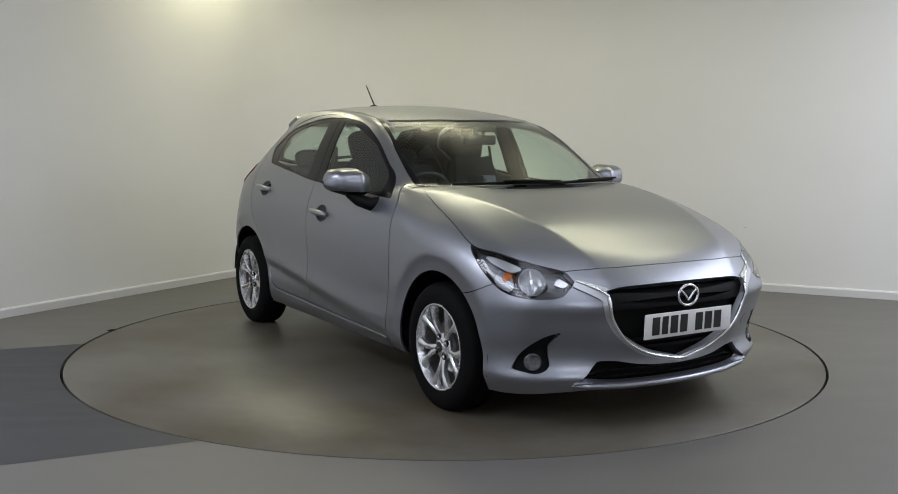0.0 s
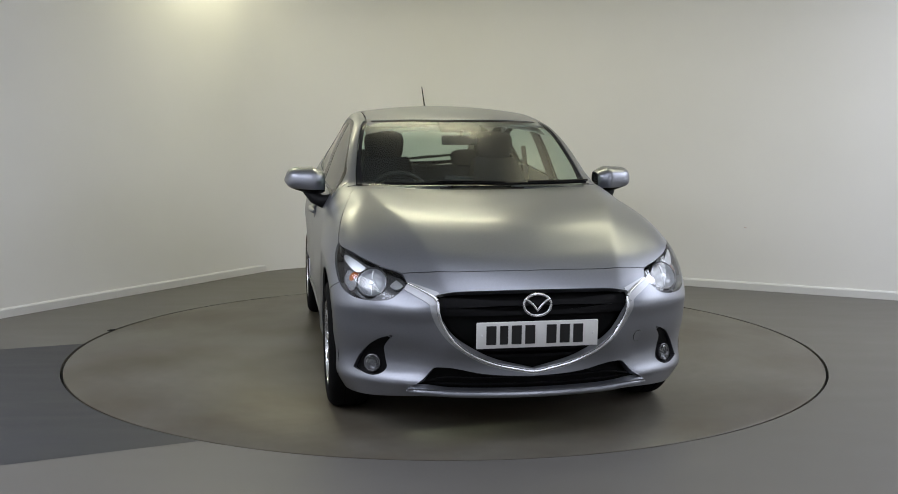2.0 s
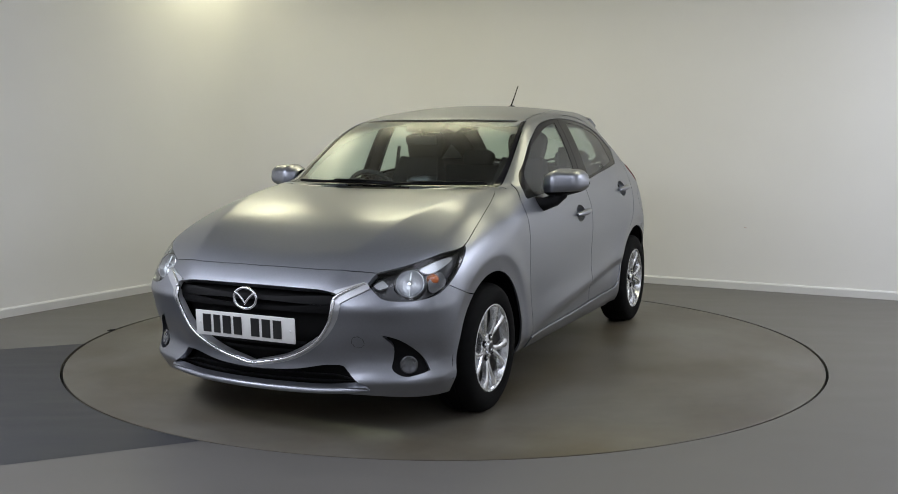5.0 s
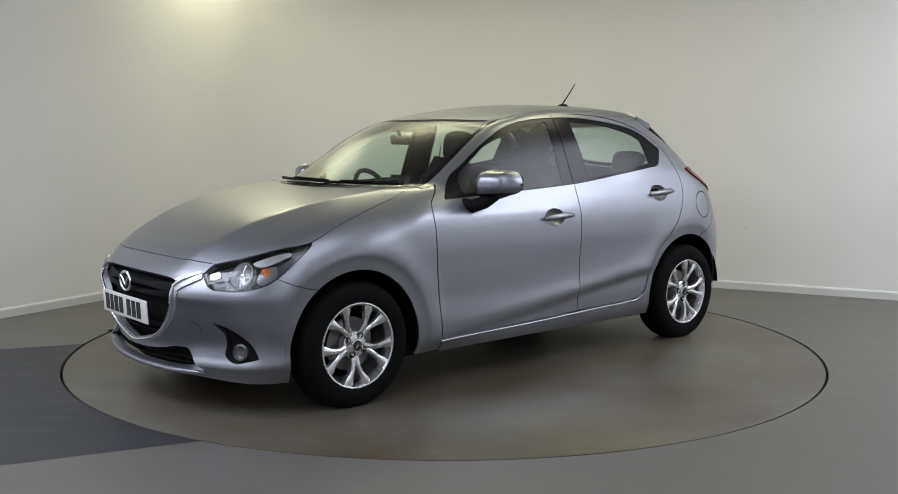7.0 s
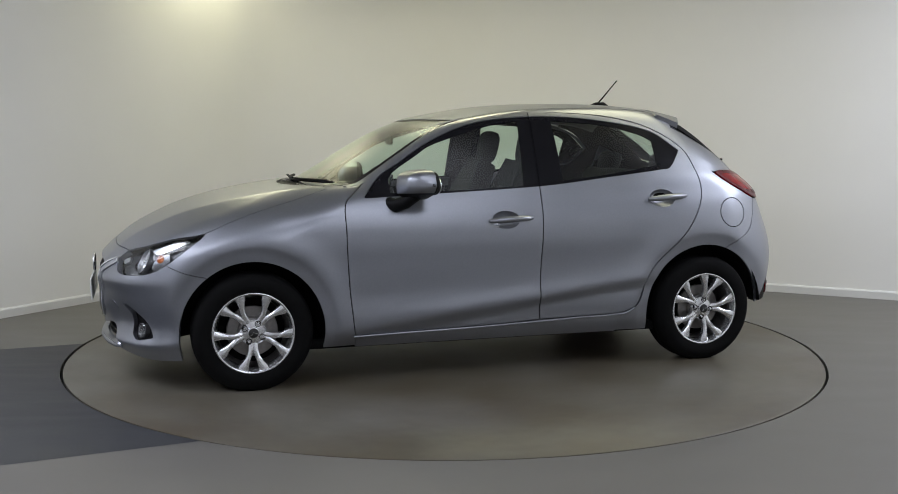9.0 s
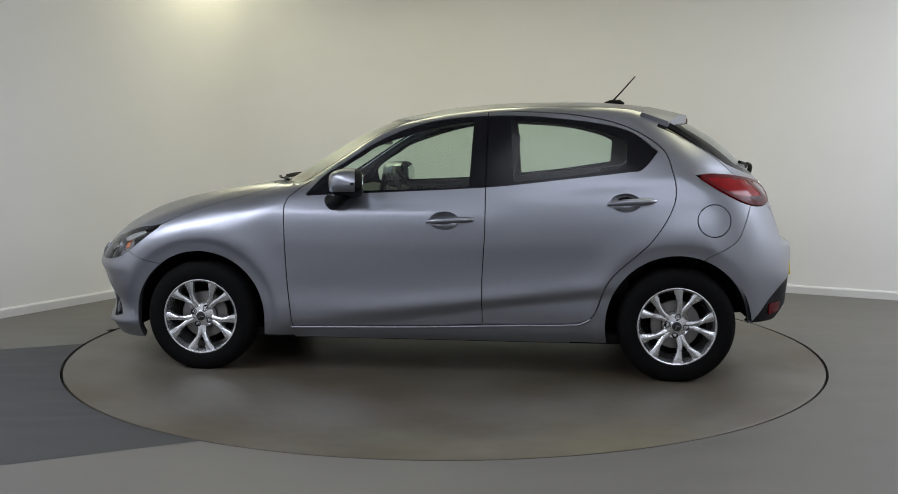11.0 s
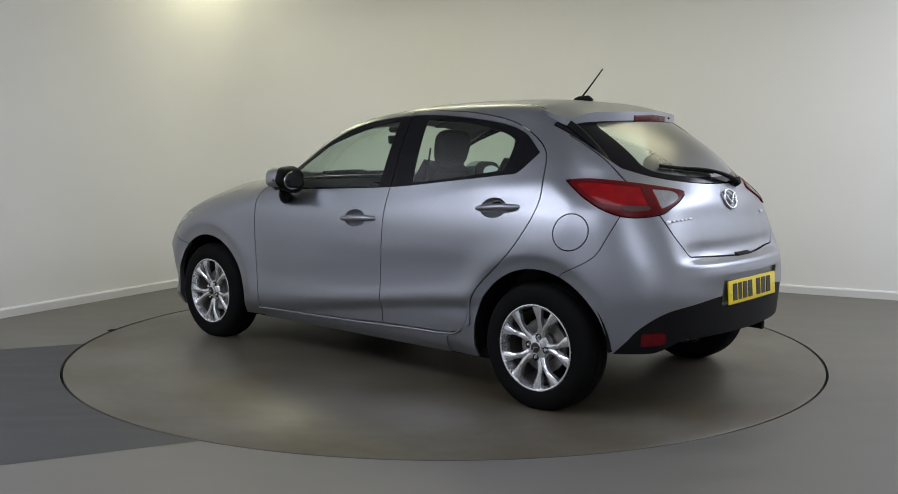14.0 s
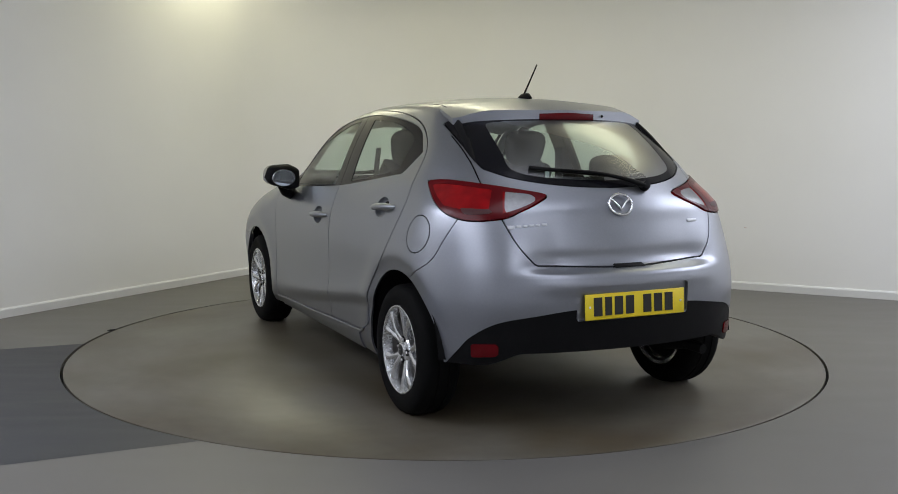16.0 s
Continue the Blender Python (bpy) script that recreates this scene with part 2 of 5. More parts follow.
    setting("floor_notch", box("floor_notch", (.055, .030, .004), DARK, .001, pose(-2.215, .375, .0018, 0, 0, 80)), "small dark notch in the floor edge beside the turntable", "floor notch")


def build_turntable():
    table = new("turntable")
    tagged(table, "large round grey vinyl-topped car turntable flush with the floor", "turntable")
    part("top_disc", lathe("top_disc", [(0.0, 0.0), (1.0, 0.0), (TABLE_R - 0.011, 0.0), (TABLE_R - 0.007, -0.003), (TABLE_R - 0.007, -0.07), (0.0, -0.07)], TABLE, 160), table)
    part("rim", lathe("rim", [(TABLE_R - 0.006, -0.05), (TABLE_R - 0.006, -0.014), (TABLE_R + 0.003, -0.014), (TABLE_R + 0.003, -0.05)], DARK, 160, close=True), table, "thin black edge trim of the disc")
    return table


def build_lamps():
    first = None
    # housings for the lamps above, all out of view
    for lx, ly, turn, length, width, watts, tone in LAMPS:
        lamp = new("unseen_ceiling_light")
        tagged(lamp, "white rectangular ceiling light out of view, placed to stand for the studio's lighting", "ceiling light", "ceiling lights")
        lamp.matrix_world = pose(lx, ly, ROOM, 0, 0, turn)
        part("housing", box("housing", (length + 0.08, width + 0.06, 0.09), METAL, 0.008, pose(0, 0, -0.045)), lamp)


def table_material():
    """Grey vinyl with brownish tyre dirt and scuffs that turn with the disc."""
    mat = material("turntable_vinyl", (0.16, 0.155, 0.142), 0.34, 0, 0.0, 5, 0.05, 500)
    n, l, b = nodes_of(mat)
    where = n.new("ShaderNodeTexCoord")
    dirt, fine = n.new("ShaderNodeTexNoise"), n.new("ShaderNodeTexNoise")
    dirt.inputs["Scale"].default_value, dirt.inputs["Detail"].default_value = 1.1, 5
    fine.inputs["Scale"].default_value, fine.inputs["Detail"].default_value = 9, 7
    for t in (dirt, fine):
        l.new(where.outputs["Object"], t.inputs["Vector"])
    ramp = n.new("ShaderNodeValToRGB")
    ramp.color_ramp.elements[0].position, ramp.color_ramp.elements[0].color = 0.36, (0.131, 0.122, 0.098, 1)
    ramp.color_ramp.elements[1].position, ramp.color_ramp.elements[1].color = 0.64, (0.076, 0.060, 0.035, 1)
    l.new(dirt.outputs["Fac"], ramp.inputs[0])
    mix = n.new("ShaderNodeMixRGB")
    mix.blend_type = "MULTIPLY"
    mix.inputs[0].default_value = 0.35
    l.new(ramp.outputs[0], mix.inputs[1])
    l.new(fine.outputs["Fac"], mix.inputs[2])
    l.new(mix.outputs[0], b.inputs["Base Color"])
    gloss = n.new("ShaderNodeMapRange")
    gloss.inputs["To Min"].default_value, gloss.inputs["To Max"].default_value = 0.30, 0.50
    l.new(dirt.outputs["Fac"], gloss.inputs["Value"])
    l.new(gloss.outputs[0], b.inputs["Roughness"])
    return mat


TABLE = table_material()
build_room()
build_lamps()
turntable = build_turntable()

# ---- car body surface ----
# x runs to the front, y to the left, z up; the origin lies on the ground midway between the axles


def spline(pts):
    """A smooth function through (x, value) pairs."""
    pts = sorted(pts)
    xs, ys = np.array([p[0] for p in pts], float), np.array([p[1] for p in pts], float)
    h = np.diff(xs)
    d = np.diff(ys) / h
    m = np.concatenate([[d[0]], (d[:-1] * h[1:] + d[1:] * h[:-1]) / (h[1:] + h[:-1]), [d[-1]]])

    def f(x):
        x = np.asarray(x, float)
        i = np.clip(np.searchsorted(xs, x) - 1, 0, len(xs) - 2)
        t = np.clip((x - xs[i]) / h[i], 0, 1)
        r = (2 * t**3 - 3 * t**2 + 1) * ys[i] + (t**3 - 2 * t**2 + t) * h[i] * m[i] + (3 * t**2 - 2 * t**3) * ys[i + 1] + (t**3 - t**2) * h[i] * m[i + 1]
        return r + np.where(x < xs[0], (x - xs[0]) * m[0], 0) + np.where(x > xs[-1], (x - xs[-1]) * m[-1], 0)

    return f


def ease(a, b, x):
    t = np.clip((x - a) / (b - a), 0, 1)
    return t * t * (3 - 2 * t)


def blend(a, b, k):
    """The larger of two values, rounded over k."""
    h = np.maximum(k - np.abs(a - b), 0) / k
    return np.maximum(a, b) + h * h * k / 4


PLAN = spline([(-2.0, .79), (-1.6, .825), (-1.285, .838), (-.6, .834), (.2, .832), (.8, .836), (1.285, .842), (1.6, .828), (2.0, .77)])
TUCK = spline([(.12, -.09), (.18, -.05), (.24, -.018), (.33, -.006), (.48, -.008), (.62, -.008), (.74, -.007), (.84, -.015), (.92, -.035), (1.0, -.066), (1.1, -.105), (1.2, -.145), (1.3, -.192), (1.4, -.250), (1.5, -.32)])
NARROW = spline([(-2.0, .17), (-1.6, .12), (-1.2, .066), (-.7, .012), (-.2, 0), (.2, .012), (.5, .032), (.8, .065), (1.2, .07), (2, .07)])
HOOD = spline([(2.10, .56), (2.05, .640), (1.99, .692), (1.9, .752), (1.8, .805), (1.65, .876), (1.46, .936), (1.13, 1.001), (.95, 1.023), (.8, 1.033), (.5, 1.045)])
ROOFLINE = spline([(1.2, .87), (1.1, .94), (.95, 1.034), (.8, 1.126), (.65, 1.218), (.524, 1.290), (.40, 1.348), (.30, 1.384), (.17, 1.413), (.027, 1.440), (-.267, 1.474), (-.609, 1.485), (-.963, 1.479), (-1.15, 1.460), (-1.288, 1.437), (-1.42, 1.408), (-1.7, 1.34), (-2, 1.25)])
NOSE = spline([(.10, 1.90), (.16, 1.985), (.21, 2.02), (.26, 2.025), (.32, 2.022), (.42, 2.056), (.52, 2.072), (.59, 2.084), (.65, 2.084), (.72, 2.06), (.9, 2.0)])
TAIL = spline([(.15, -1.86), (.22, -1.92), (.32, -1.96), (.45, -1.978), (.60, -1.987), (.68, -1.986), (.706, -1.972), (.722, -1.925), (.740, -1.907), (.81, -1.894), (.90, -1.868), (.984, -1.842), (1.04, -1.806), (1.10, -1.760), (1.15, -1.712), (1.25, -1.600), (1.35, -1.460), (1.40, -1.385), (1.46, -1.29)])
GENTLE = spline([(.15, -1.86), (.22, -1.92), (.32, -1.96), (.45, -1.978), (.60, -1.985), (.70, -1.964), (.80, -1.926), (.90, -1.884), (.984, -1.842), (1.04, -1.806)])
CREASE = spline([(.8, .62), (1.0, .60), (1.4, .53), (1.9, .40), (2.1, .35)])
AXLE = 1.285


def soft_step(d):
    """Nought below and d above nought, with a small round at the bend."""
    return .5 * (d + np.sqrt(d * d + .004**2))


def half_width(x, z):
    w = PLAN(x) + TUCK(z) - NARROW(x) * (ease(.90, 1.12, z) * ease(-.9, -.4, x) + ease(1.0, 1.4, z) * ease(-.4, -.9, x))
    for cx in (AXLE, -AXLE):
        r = np.hypot(x - cx, z - .30)
        w = w + (.009 * np.exp(-((r - .45) / .075) ** 2) - .004 * ease(.437, .405, r)) * ease(.12, .30, z)
    door = ease(.98, .70, x) * ease(-1.06, -.80, x)
    fold = .292 + .122 * (.75 - x)
    crisp = ease(.75, -.5, x)
    w = w - .016 * ease(.0, .085 - .03 * crisp, fold - z) * door
    w = w + ((.003 + .003 * crisp) * np.exp(-((z - fold - .015) / .045) ** 2) - .0028 * np.exp(-((z - fold - .15) / .10) ** 2)) * door
    w = w - .15 * (soft_step(z - .878) - soft_step(z - .925)) * ease(-.55, .2, x)
    w = w + .003 * np.exp(-((z - (.985 + .11 * (-.5 - x))) / .040) ** 2) * ease(-.45, -.85, x)
    return w


def height(x, a):
    g = ROOFLINE(x + .40 * a * a * ease(-.5, .5, x)) - (.10 + .05 * ease(.4, -.2, x)) * a * a
    over = a - CREASE(x)
    h = HOOD(x + .02 * a * a) - .012 * a * a - .29 * .5 * (over + np.sqrt(over * over + .010**2)) * ease(.70, 1.05, x)
    return blend(g, h, .02)


def body(x, y, z):
    """Below nought inside the car's outer skin."""
    a = np.abs(y)
    f = blend(a - half_width(x, z), (z - height(x, a)) * .85, .04 + .10 * ease(.6, 1.1, x) + .03 * ease(-.9, -1.4, x))
    facet = ease(.36, .50, a) * (.017 * np.exp(-((z - .560) / .042) ** 2) - .020 * np.exp(-((z - .385) / .075) ** 2) + .020 * np.exp(-((z - .243) / .028) ** 2))
    f = blend(f, (x - (NOSE(z) + facet - .38 * a * a - .25 * a**6)) * .93, .10 + .06 * ease(.5, .75, z))
    rear_end = TAIL(z) + np.where(z < 1.0, GENTLE(z) - TAIL(z), 0) * ease(.32, .58, a)
    f = blend(f, ((rear_end + (.26 + .26 * ease(.95, 1.12, z) + .16 * ease(1.1, 1.35, z)) * a * a + .62 * a**6) - x) * .9, .12)
    return f


def skin_normal(v):
    e = 0.002
    g = np.stack([body(v[:, 0] + e, v[:, 1], v[:, 2]) - body(v[:, 0] - e, v[:, 1], v[:, 2]),
                  body(v[:, 0], v[:, 1] + e, v[:, 2]) - body(v[:, 0], v[:, 1] - e, v[:, 2]),
                  body(v[:, 0], v[:, 1], v[:, 2] + e) - body(v[:, 0], v[:, 1], v[:, 2] - e)], -1)
    return g / np.maximum(np.linalg.norm(g, axis=1, keepdims=True), 1e-9)


class Sheet:
    """A piece of skin of the car's left half: points and faces."""

    def __init__(self, verts, faces):
        self.v, self.f = verts, faces

    def split(self, fn):
        """The parts where fn is above and below nought."""
        val = fn(self.v[:, 0], np.abs(self.v[:, 1]), self.v[:, 2])
        val = np.where(np.abs(val) < 1e-7, 1e-7, val)
        extra, seen, pos, neg = [], {}, [], []
        n0 = len(self.v)
        up = val > 0
        for f in self.f:
            signs = [bool(up[i]) if i < n0 else True for i in f]
            if all(signs):
                pos.append(f)
                continue
            if not any(signs):
                neg.append(f)
                continue
            p, q = [], []
            for k, i in enumerate(f):
                j = f[(k + 1) % len(f)]
                (p if up[i] else q).append(i)
                if up[i] != up[j]:
                    key = (min(i, j), max(i, j))
                    if key not in seen:
                        t = val[key[0]] / (val[key[0]] - val[key[1]])
                        extra.append(self.v[key[0]] * (1 - t) + self.v[key[1]] * t)
                        seen[key] = n0 + len(extra) - 1
                    p.append(seen[key])
                    q.append(seen[key])
            if len(p) > 2:
                pos.append(tuple(p))
            if len(q) > 2:
                neg.append(tuple(q))
        verts = np.vstack([self.v, np.array(extra)]) if extra else self.v
        return Sheet(verts, pos).tidy(), Sheet(verts, neg).tidy()

    def tidy(self):
        used = sorted({i for f in self.f for i in f})
        back = {i: k for k, i in enumerate(used)}
        return Sheet(self.v[used] if used else np.zeros((0, 3)), [tuple(back[i] for i in f) for f in self.f])

    def keep(self, fn):
        return self.split(fn)[0]

    def lose(self, fn):
        return self.split(fn)[1]

    def cut(self, fn, gap=0.0025):
        """Inside and outside of fn, with a narrow joint between them."""
        inside, rest = self.split(lambda x, a, z: fn(x, a, z) - gap)
        return inside, rest.lose(lambda x, a, z: fn(x, a, z) + gap)

    def moved(self, d):
        """Pushed out along the skin's normal."""
        return Sheet(self.v + d * skin_normal(self.v), self.f) if len(self.v) else self


def join(*sheets):
    verts, faces, k = [], [], 0
    for s in sheets:
        if len(s.v):
            verts.append(s.v)
            faces += [tuple(i + k for i in f) for f in s.f]
            k += len(s.v)
    return Sheet(np.vstack(verts), faces)


def sampled(kind, us, vs, level=0.0):
    """The skin met by rows of rays: sideways, upwards, or fanned out level at the front or rear."""
    u, v = np.meshgrid(us, vs, indexing="ij")
    u, v = u.ravel(), v.ravel()
    o = {"side": (u, 0 * u, v), "top": (u, v, 0 * u + .55), "front": (0 * u + 1.1, 0 * u, v), "rear": (0 * u - 1.0, 0 * u, v)}[kind]
    d = {"side": (0 * u, 0 * u + 1, 0 * u), "top": (0 * u, 0 * u, 0 * u + 1), "front": (np.cos(u), np.sin(u), 0 * u), "rear": (-np.cos(u), np.sin(u), 0 * u)}[kind]
    lo, hi = np.zeros(len(u)), np.full(len(u), 1.3)
    good = body(*o) < level - 0.002
    for _ in range(26):
        mid = (lo + hi) / 2
        inside = body(*[o[k] + mid * d[k] for k in range(3)]) < level
        lo, hi = np.where(inside, mid, lo), np.where(inside, hi, mid)
    verts = np.stack([o[k] + lo * d[k] for k in range(3)], -1)
    nv = len(vs)
    faces = []
    for i in range(len(us) - 1):
        for j in range(nv - 1):
            q = (i * nv + j, (i + 1) * nv + j, (i + 1) * nv + j + 1, i * nv + j + 1)
            if good[list(q)].all():
                faces.append(q)
    s = Sheet(verts, faces).tidy()
    f = s.f[len(s.f) // 2]
    n = np.cross(s.v[f[1]] - s.v[f[0]], s.v[f[2]] - s.v[f[0]])
    if n @ skin_normal(s.v[list(f[:1])])[0] < 0:
        s.f = [g[::-1] for g in s.f]
    return s


def skin_mesh(name, sheet, mat, both=False, mirror=False, rim=0.010):
    """Mesh of a sheet with its edges turned in; both: with its mirror image across the middle, as one piece; mirror: the right-hand twin."""
    v, f = sheet.v, list(sheet.f)
    nrm = skin_normal(v)
    count = {}
    for g in f:
        for k in range(len(g)):
            e = (g[k], g[(k + 1) % len(g)])
            count[(min(e), max(e))] = count.get((min(e), max(e)), []) + [e]
    edges = [c[0] for c in count.values() if len(c) == 1]
    verts = [tuple(p) for p in v]
    faces = list(f)
    for i, j in edges if rim else []:
        if both and abs(v[i][1]) < 1e-4 and abs(v[j][1]) < 1e-4:
            continue
        k = len(verts)
        verts += [tuple(v[i]), tuple(v[j]), tuple(v[j] - rim * nrm[j]), tuple(v[i] - rim * nrm[i])]
        faces.append((k + 1, k, k + 3, k + 2))
    verts = np.array(verts)
    if both:
        n0 = len(verts)
        twin = verts * (1, -1, 1)
        back = [i if (i < len(v) and abs(verts[i][1]) < 1e-4) else n0 + i for i in range(n0)]
        faces = faces + [tuple(back[i] for i in g[::-1]) for g in faces]
        verts = np.vstack([verts, twin])
    elif mirror:
        verts = verts * (1, -1, 1)
        faces = [g[::-1] for g in faces]
    s = Sheet(verts, faces).tidy()
    return mesh_of(name, s.v, s.f, mat)


def flat_xz(x, a, z):
    return x, z


def flat_az(x, a, z):
    return a, z


def flat_xa(x, a, z):
    return x, a


def round_front(x, a, z):
    return np.arctan2(a, x - 1.1) * .85, z


def round_rear(x, a, z):
    return np.arctan2(a, -(x + 1.0)) * .85, z


def region(points, view, smooth=True):
    """Signed distance into a closed outline, seen in that view; a point written twice is a sharp corner. Points are (p, q), or (x, a, z) to be seen in the view."""
    pts = [tuple(float(c) for c in view(*p)) if len(p) == 3 else p for p in points]
    out = []
    n = len(pts)
    for i in range(n):
        p0, p1, p2, p3 = (np.array(pts[(i + k) % n]) for k in (-1, 0, 1, 2))
        if np.allclose(p1, p2):
            continue
        if not smooth:
            out.append(p1)
            continue
        m1 = (p2 - p1) if np.allclose(p0, p1) else (p2 - p0) / 2
        m2 = (p2 - p1) if np.allclose(p3, p2) else (p3 - p1) / 2
        size = np.linalg.norm(p2 - p1)
        m1, m2 = m1 * min(1, 1.5 * size / max(np.linalg.norm(m1), 1e-9)), m2 * min(1, 1.5 * size / max(np.linalg.norm(m2), 1e-9))
        for t in np.linspace(0, 1, 9)[:-1]:
            out.append((2 * t**3 - 3 * t**2 + 1) * p1 + (t**3 - 2 * t**2 + t) * m1 + (3 * t**2 - 2 * t**3) * p2 + (t**3 - t**2) * m2)
    poly = np.array(out)

    def fn(x, a, z):
        p = np.stack(view(x, a, z), -1)
        best = np.full(len(p), 1e9)
        odd = np.zeros(len(p), bool)
        for i in range(len(poly)):
            s, e = poly[i], poly[(i + 1) % len(poly)]
            d = e - s
            t = np.clip(((p - s) @ d) / max(d @ d, 1e-12), 0, 1)
            best = np.minimum(best, np.linalg.norm(p - s - t[:, None] * d, axis=1))
            cross = (s[1] > p[:, 1]) != (e[1] > p[:, 1])
            with np.errstate(divide="ignore", invalid="ignore"):
                odd ^= cross & (p[:, 0] < s[0] + (p[:, 1] - s[1]) * d[0] / (d[1] if d[1] else 1e-12))
        return np.where(odd, best, -best)

    return fn


def skin_x(y, z, front=True):
    """The skin's place at the nose or tail for a sideways place and height."""
    o, d = (1.0, 1.0) if front else (-.9, -1.0)
    lo, hi = 0.0, 1.3
    for _ in range(30):
        mid = (lo + hi) / 2
        if body(np.array(o + d * mid), np.array(y), np.array(z)) < 0:
            lo = mid
        else:
            hi = mid
    return o + d * lo


def skin_y(x, z):
    lo, hi = 0.0, 1.2
    for _ in range(30):
        mid = (lo + hi) / 2
        if body(np.array(x), np.array(mid), np.array(z)) < 0:
            lo = mid
        else:
            hi = mid
    return lo


def skin_z(x, y):
    return float(height(np.array(x), np.array(abs(y))))

# ---- car ----
car = new("hatchback_car")
tagged(car, "silver-grey metallic five-door hatchback car parked on the turntable", "car")
WHEEL_Z, WHEEL_UP = 0.298, 0.297
CUPS, CUP_X, CUP_Z = ((-.060, .838), (-1.009, .940)), .080, .049


def build_skin():
    arc = np.radians(np.linspace(0, 106, 118))
    front = sampled("front", arc, np.linspace(.14, .97, 80)).keep(lambda x, a, z: x - AXLE)
    rear = sampled("rear", arc, np.linspace(.14, 1.425, 114))

    def backface(x, a, z):
        """Above nought on the rear face of the cabin."""
        tail = (TAIL(z) + (.26 + .26 * ease(.95, 1.12, z) + .16 * ease(1.1, 1.35, z)) * a * a + .62 * a**6 - x) * .9
        return np.minimum(np.minimum((tail - (z - height(x, a)) * .85) * 3, .5575 - a), z - 1.1)

    rear = rear.keep(lambda x, a, z: np.maximum(-AXLE - x, backface(x, a, z)))
    side = sampled("side", np.linspace(-AXLE, AXLE, 216), np.linspace(.15, 1.455, 112))
    side = side.lose(backface)
    top = sampled("top", np.linspace(-1.62, 2.02, 280), np.linspace(0, .80, 66))

    def arch(cx, r):
        return lambda x, a, z: np.where(a > .45, r - np.hypot(x - cx, (z - WHEEL_Z) * np.where(z > WHEEL_Z, 1.0, .8)), -1.0)

    wells = (arch(AXLE, .362), arch(-AXLE, .372))
    for w in wells:
        front, rear, side = front.lose(w), rear.lose(w), side.lose(w)

    # outlines
    hood_fn = region([(1.949, -.4), (1.949, -.4), (1.949, 0), (1.932, .345), (1.873, .541), (1.873, .541), (1.774, .65), (1.671, .726), (1.53, .780), (1.35, .765), (1.15, .729), (.94, .682), (.87, .660), (.87, .660), (.965, .45), (1.03, .2), (1.045, 0), (1.045, -.4), (1.045, -.4)], flat_xa)
    screen_fn = region([(.968, -.3), (.968, -.3), (.968, 0), (.925, .35), (.81, .640), (.81, .640), (.60, .622), (.35, .583), (.12, .535), (.12, .535), (.22, .38), (.30, .15), (.318, 0), (.318, -.3), (.318, -.3)], flat_xa)
    doors = {
        "front_door": [(.768, .256), (.768, .256), (.795, .515), (.808, .80), (.806, .93), (.745, .995), (.606, 1.105), (.473, 1.200), (.274, 1.312), (-.035, 1.397), (-.275, 1.420), (-.275, 1.420), (-.275, 1.0), (-.275, .78), (-.262, .53), (-.264, .285), (-.264, .285), (.05, .270)],
        "rear_door": [(-.275, 1.420), (-.275, 1.420), (-.40, 1.421), (-.722, 1.403), (-.997, 1.346), (-1.192, 1.234), (-1.250, 1.116), (-1.262, .95), (-1.150, .75), (-.935, .54), (-.85, .345), (-.75, .298), (-.75, .298), (-.5, .291), (-.264, .285), (-.264, .285), (-.262, .53), (-.275, .78), (-.275, 1.0)],
    }
    door_fn = {k: region(p, flat_xz) for k, p in doors.items()}
    window_fn = region([(.712, .961), (.712, .961), (.448, .975), (.19, .987), (-.3, 1.015), (-.66, 1.054), (-1.03, 1.098), (-1.10, 1.113), (-1.185, 1.207), (-1.185, 1.207), (-1.02, 1.319), (-.73, 1.374), (-.36, 1.397), (.03, 1.363), (.30, 1.266), (.51, 1.136), (.61, 1.072)], flat_xz)
    pane_fn = {
        "front_door": region([(.56, .987), (.56, .987), (.55, 1.080), (.40, 1.184), (.30, 1.242), (.0, 1.337), (-.2, 1.370), (-.2, 1.370), (-.185, 1.016), (-.185, 1.016), (.2, .999)], flat_xz),
        "rear_door": region([(-.40, 1.374), (-.40, 1.374), (-.71, 1.352), (-.93, 1.305), (-1.02, 1.265), (-1.02, 1.265), (-1.015, 1.124), (-1.015, 1.124), (-.70, 1.075), (-.42, 1.043), (-.42, 1.043)], flat_xz),
    }
    seam = spline([(.9, .69), (.75, .682), (.606, .66), (.473, .632), (.274, .60), (-.035, .562), (-.4, .560), (-.75, .565), (-1.0, .553), (-1.3, .53), (-1.6, .50)])

    def roof_half(x, a, z):
        return np.where((z > .99) & (x < .80), seam(x) - a, -1.0)

    # top: hood, windscreen, cowl, roof
    hood, rest = top.cut(hood_fn, .0028)
    screen, rest = rest.cut(screen_fn, .0035)
    cowl = rest.keep(lambda x, a, z: np.minimum(np.minimum(x + .40 * a * a - .966, 1.043 - (x + .40 * a * a) + .02 * a), .675 - a))
    over = rest.keep(roof_half).keep(lambda x, a, z: .967 - (x + .40 * a * a)).keep(lambda x, a, z: x + 1.295).lose(backface)
    ditch = spline([(.4, .56), (.12, .525), (-.4, .512), (-.9, .500), (-1.25, .485), (-1.6, .48)])
    roof, rail = over.cut(lambda x, a, z: np.minimum(ditch(x) - a, .322 - .66 * a * a - x), .003)
    roof = roof.keep(lambda x, a, z: x + 1.165 - .22 * a * a)
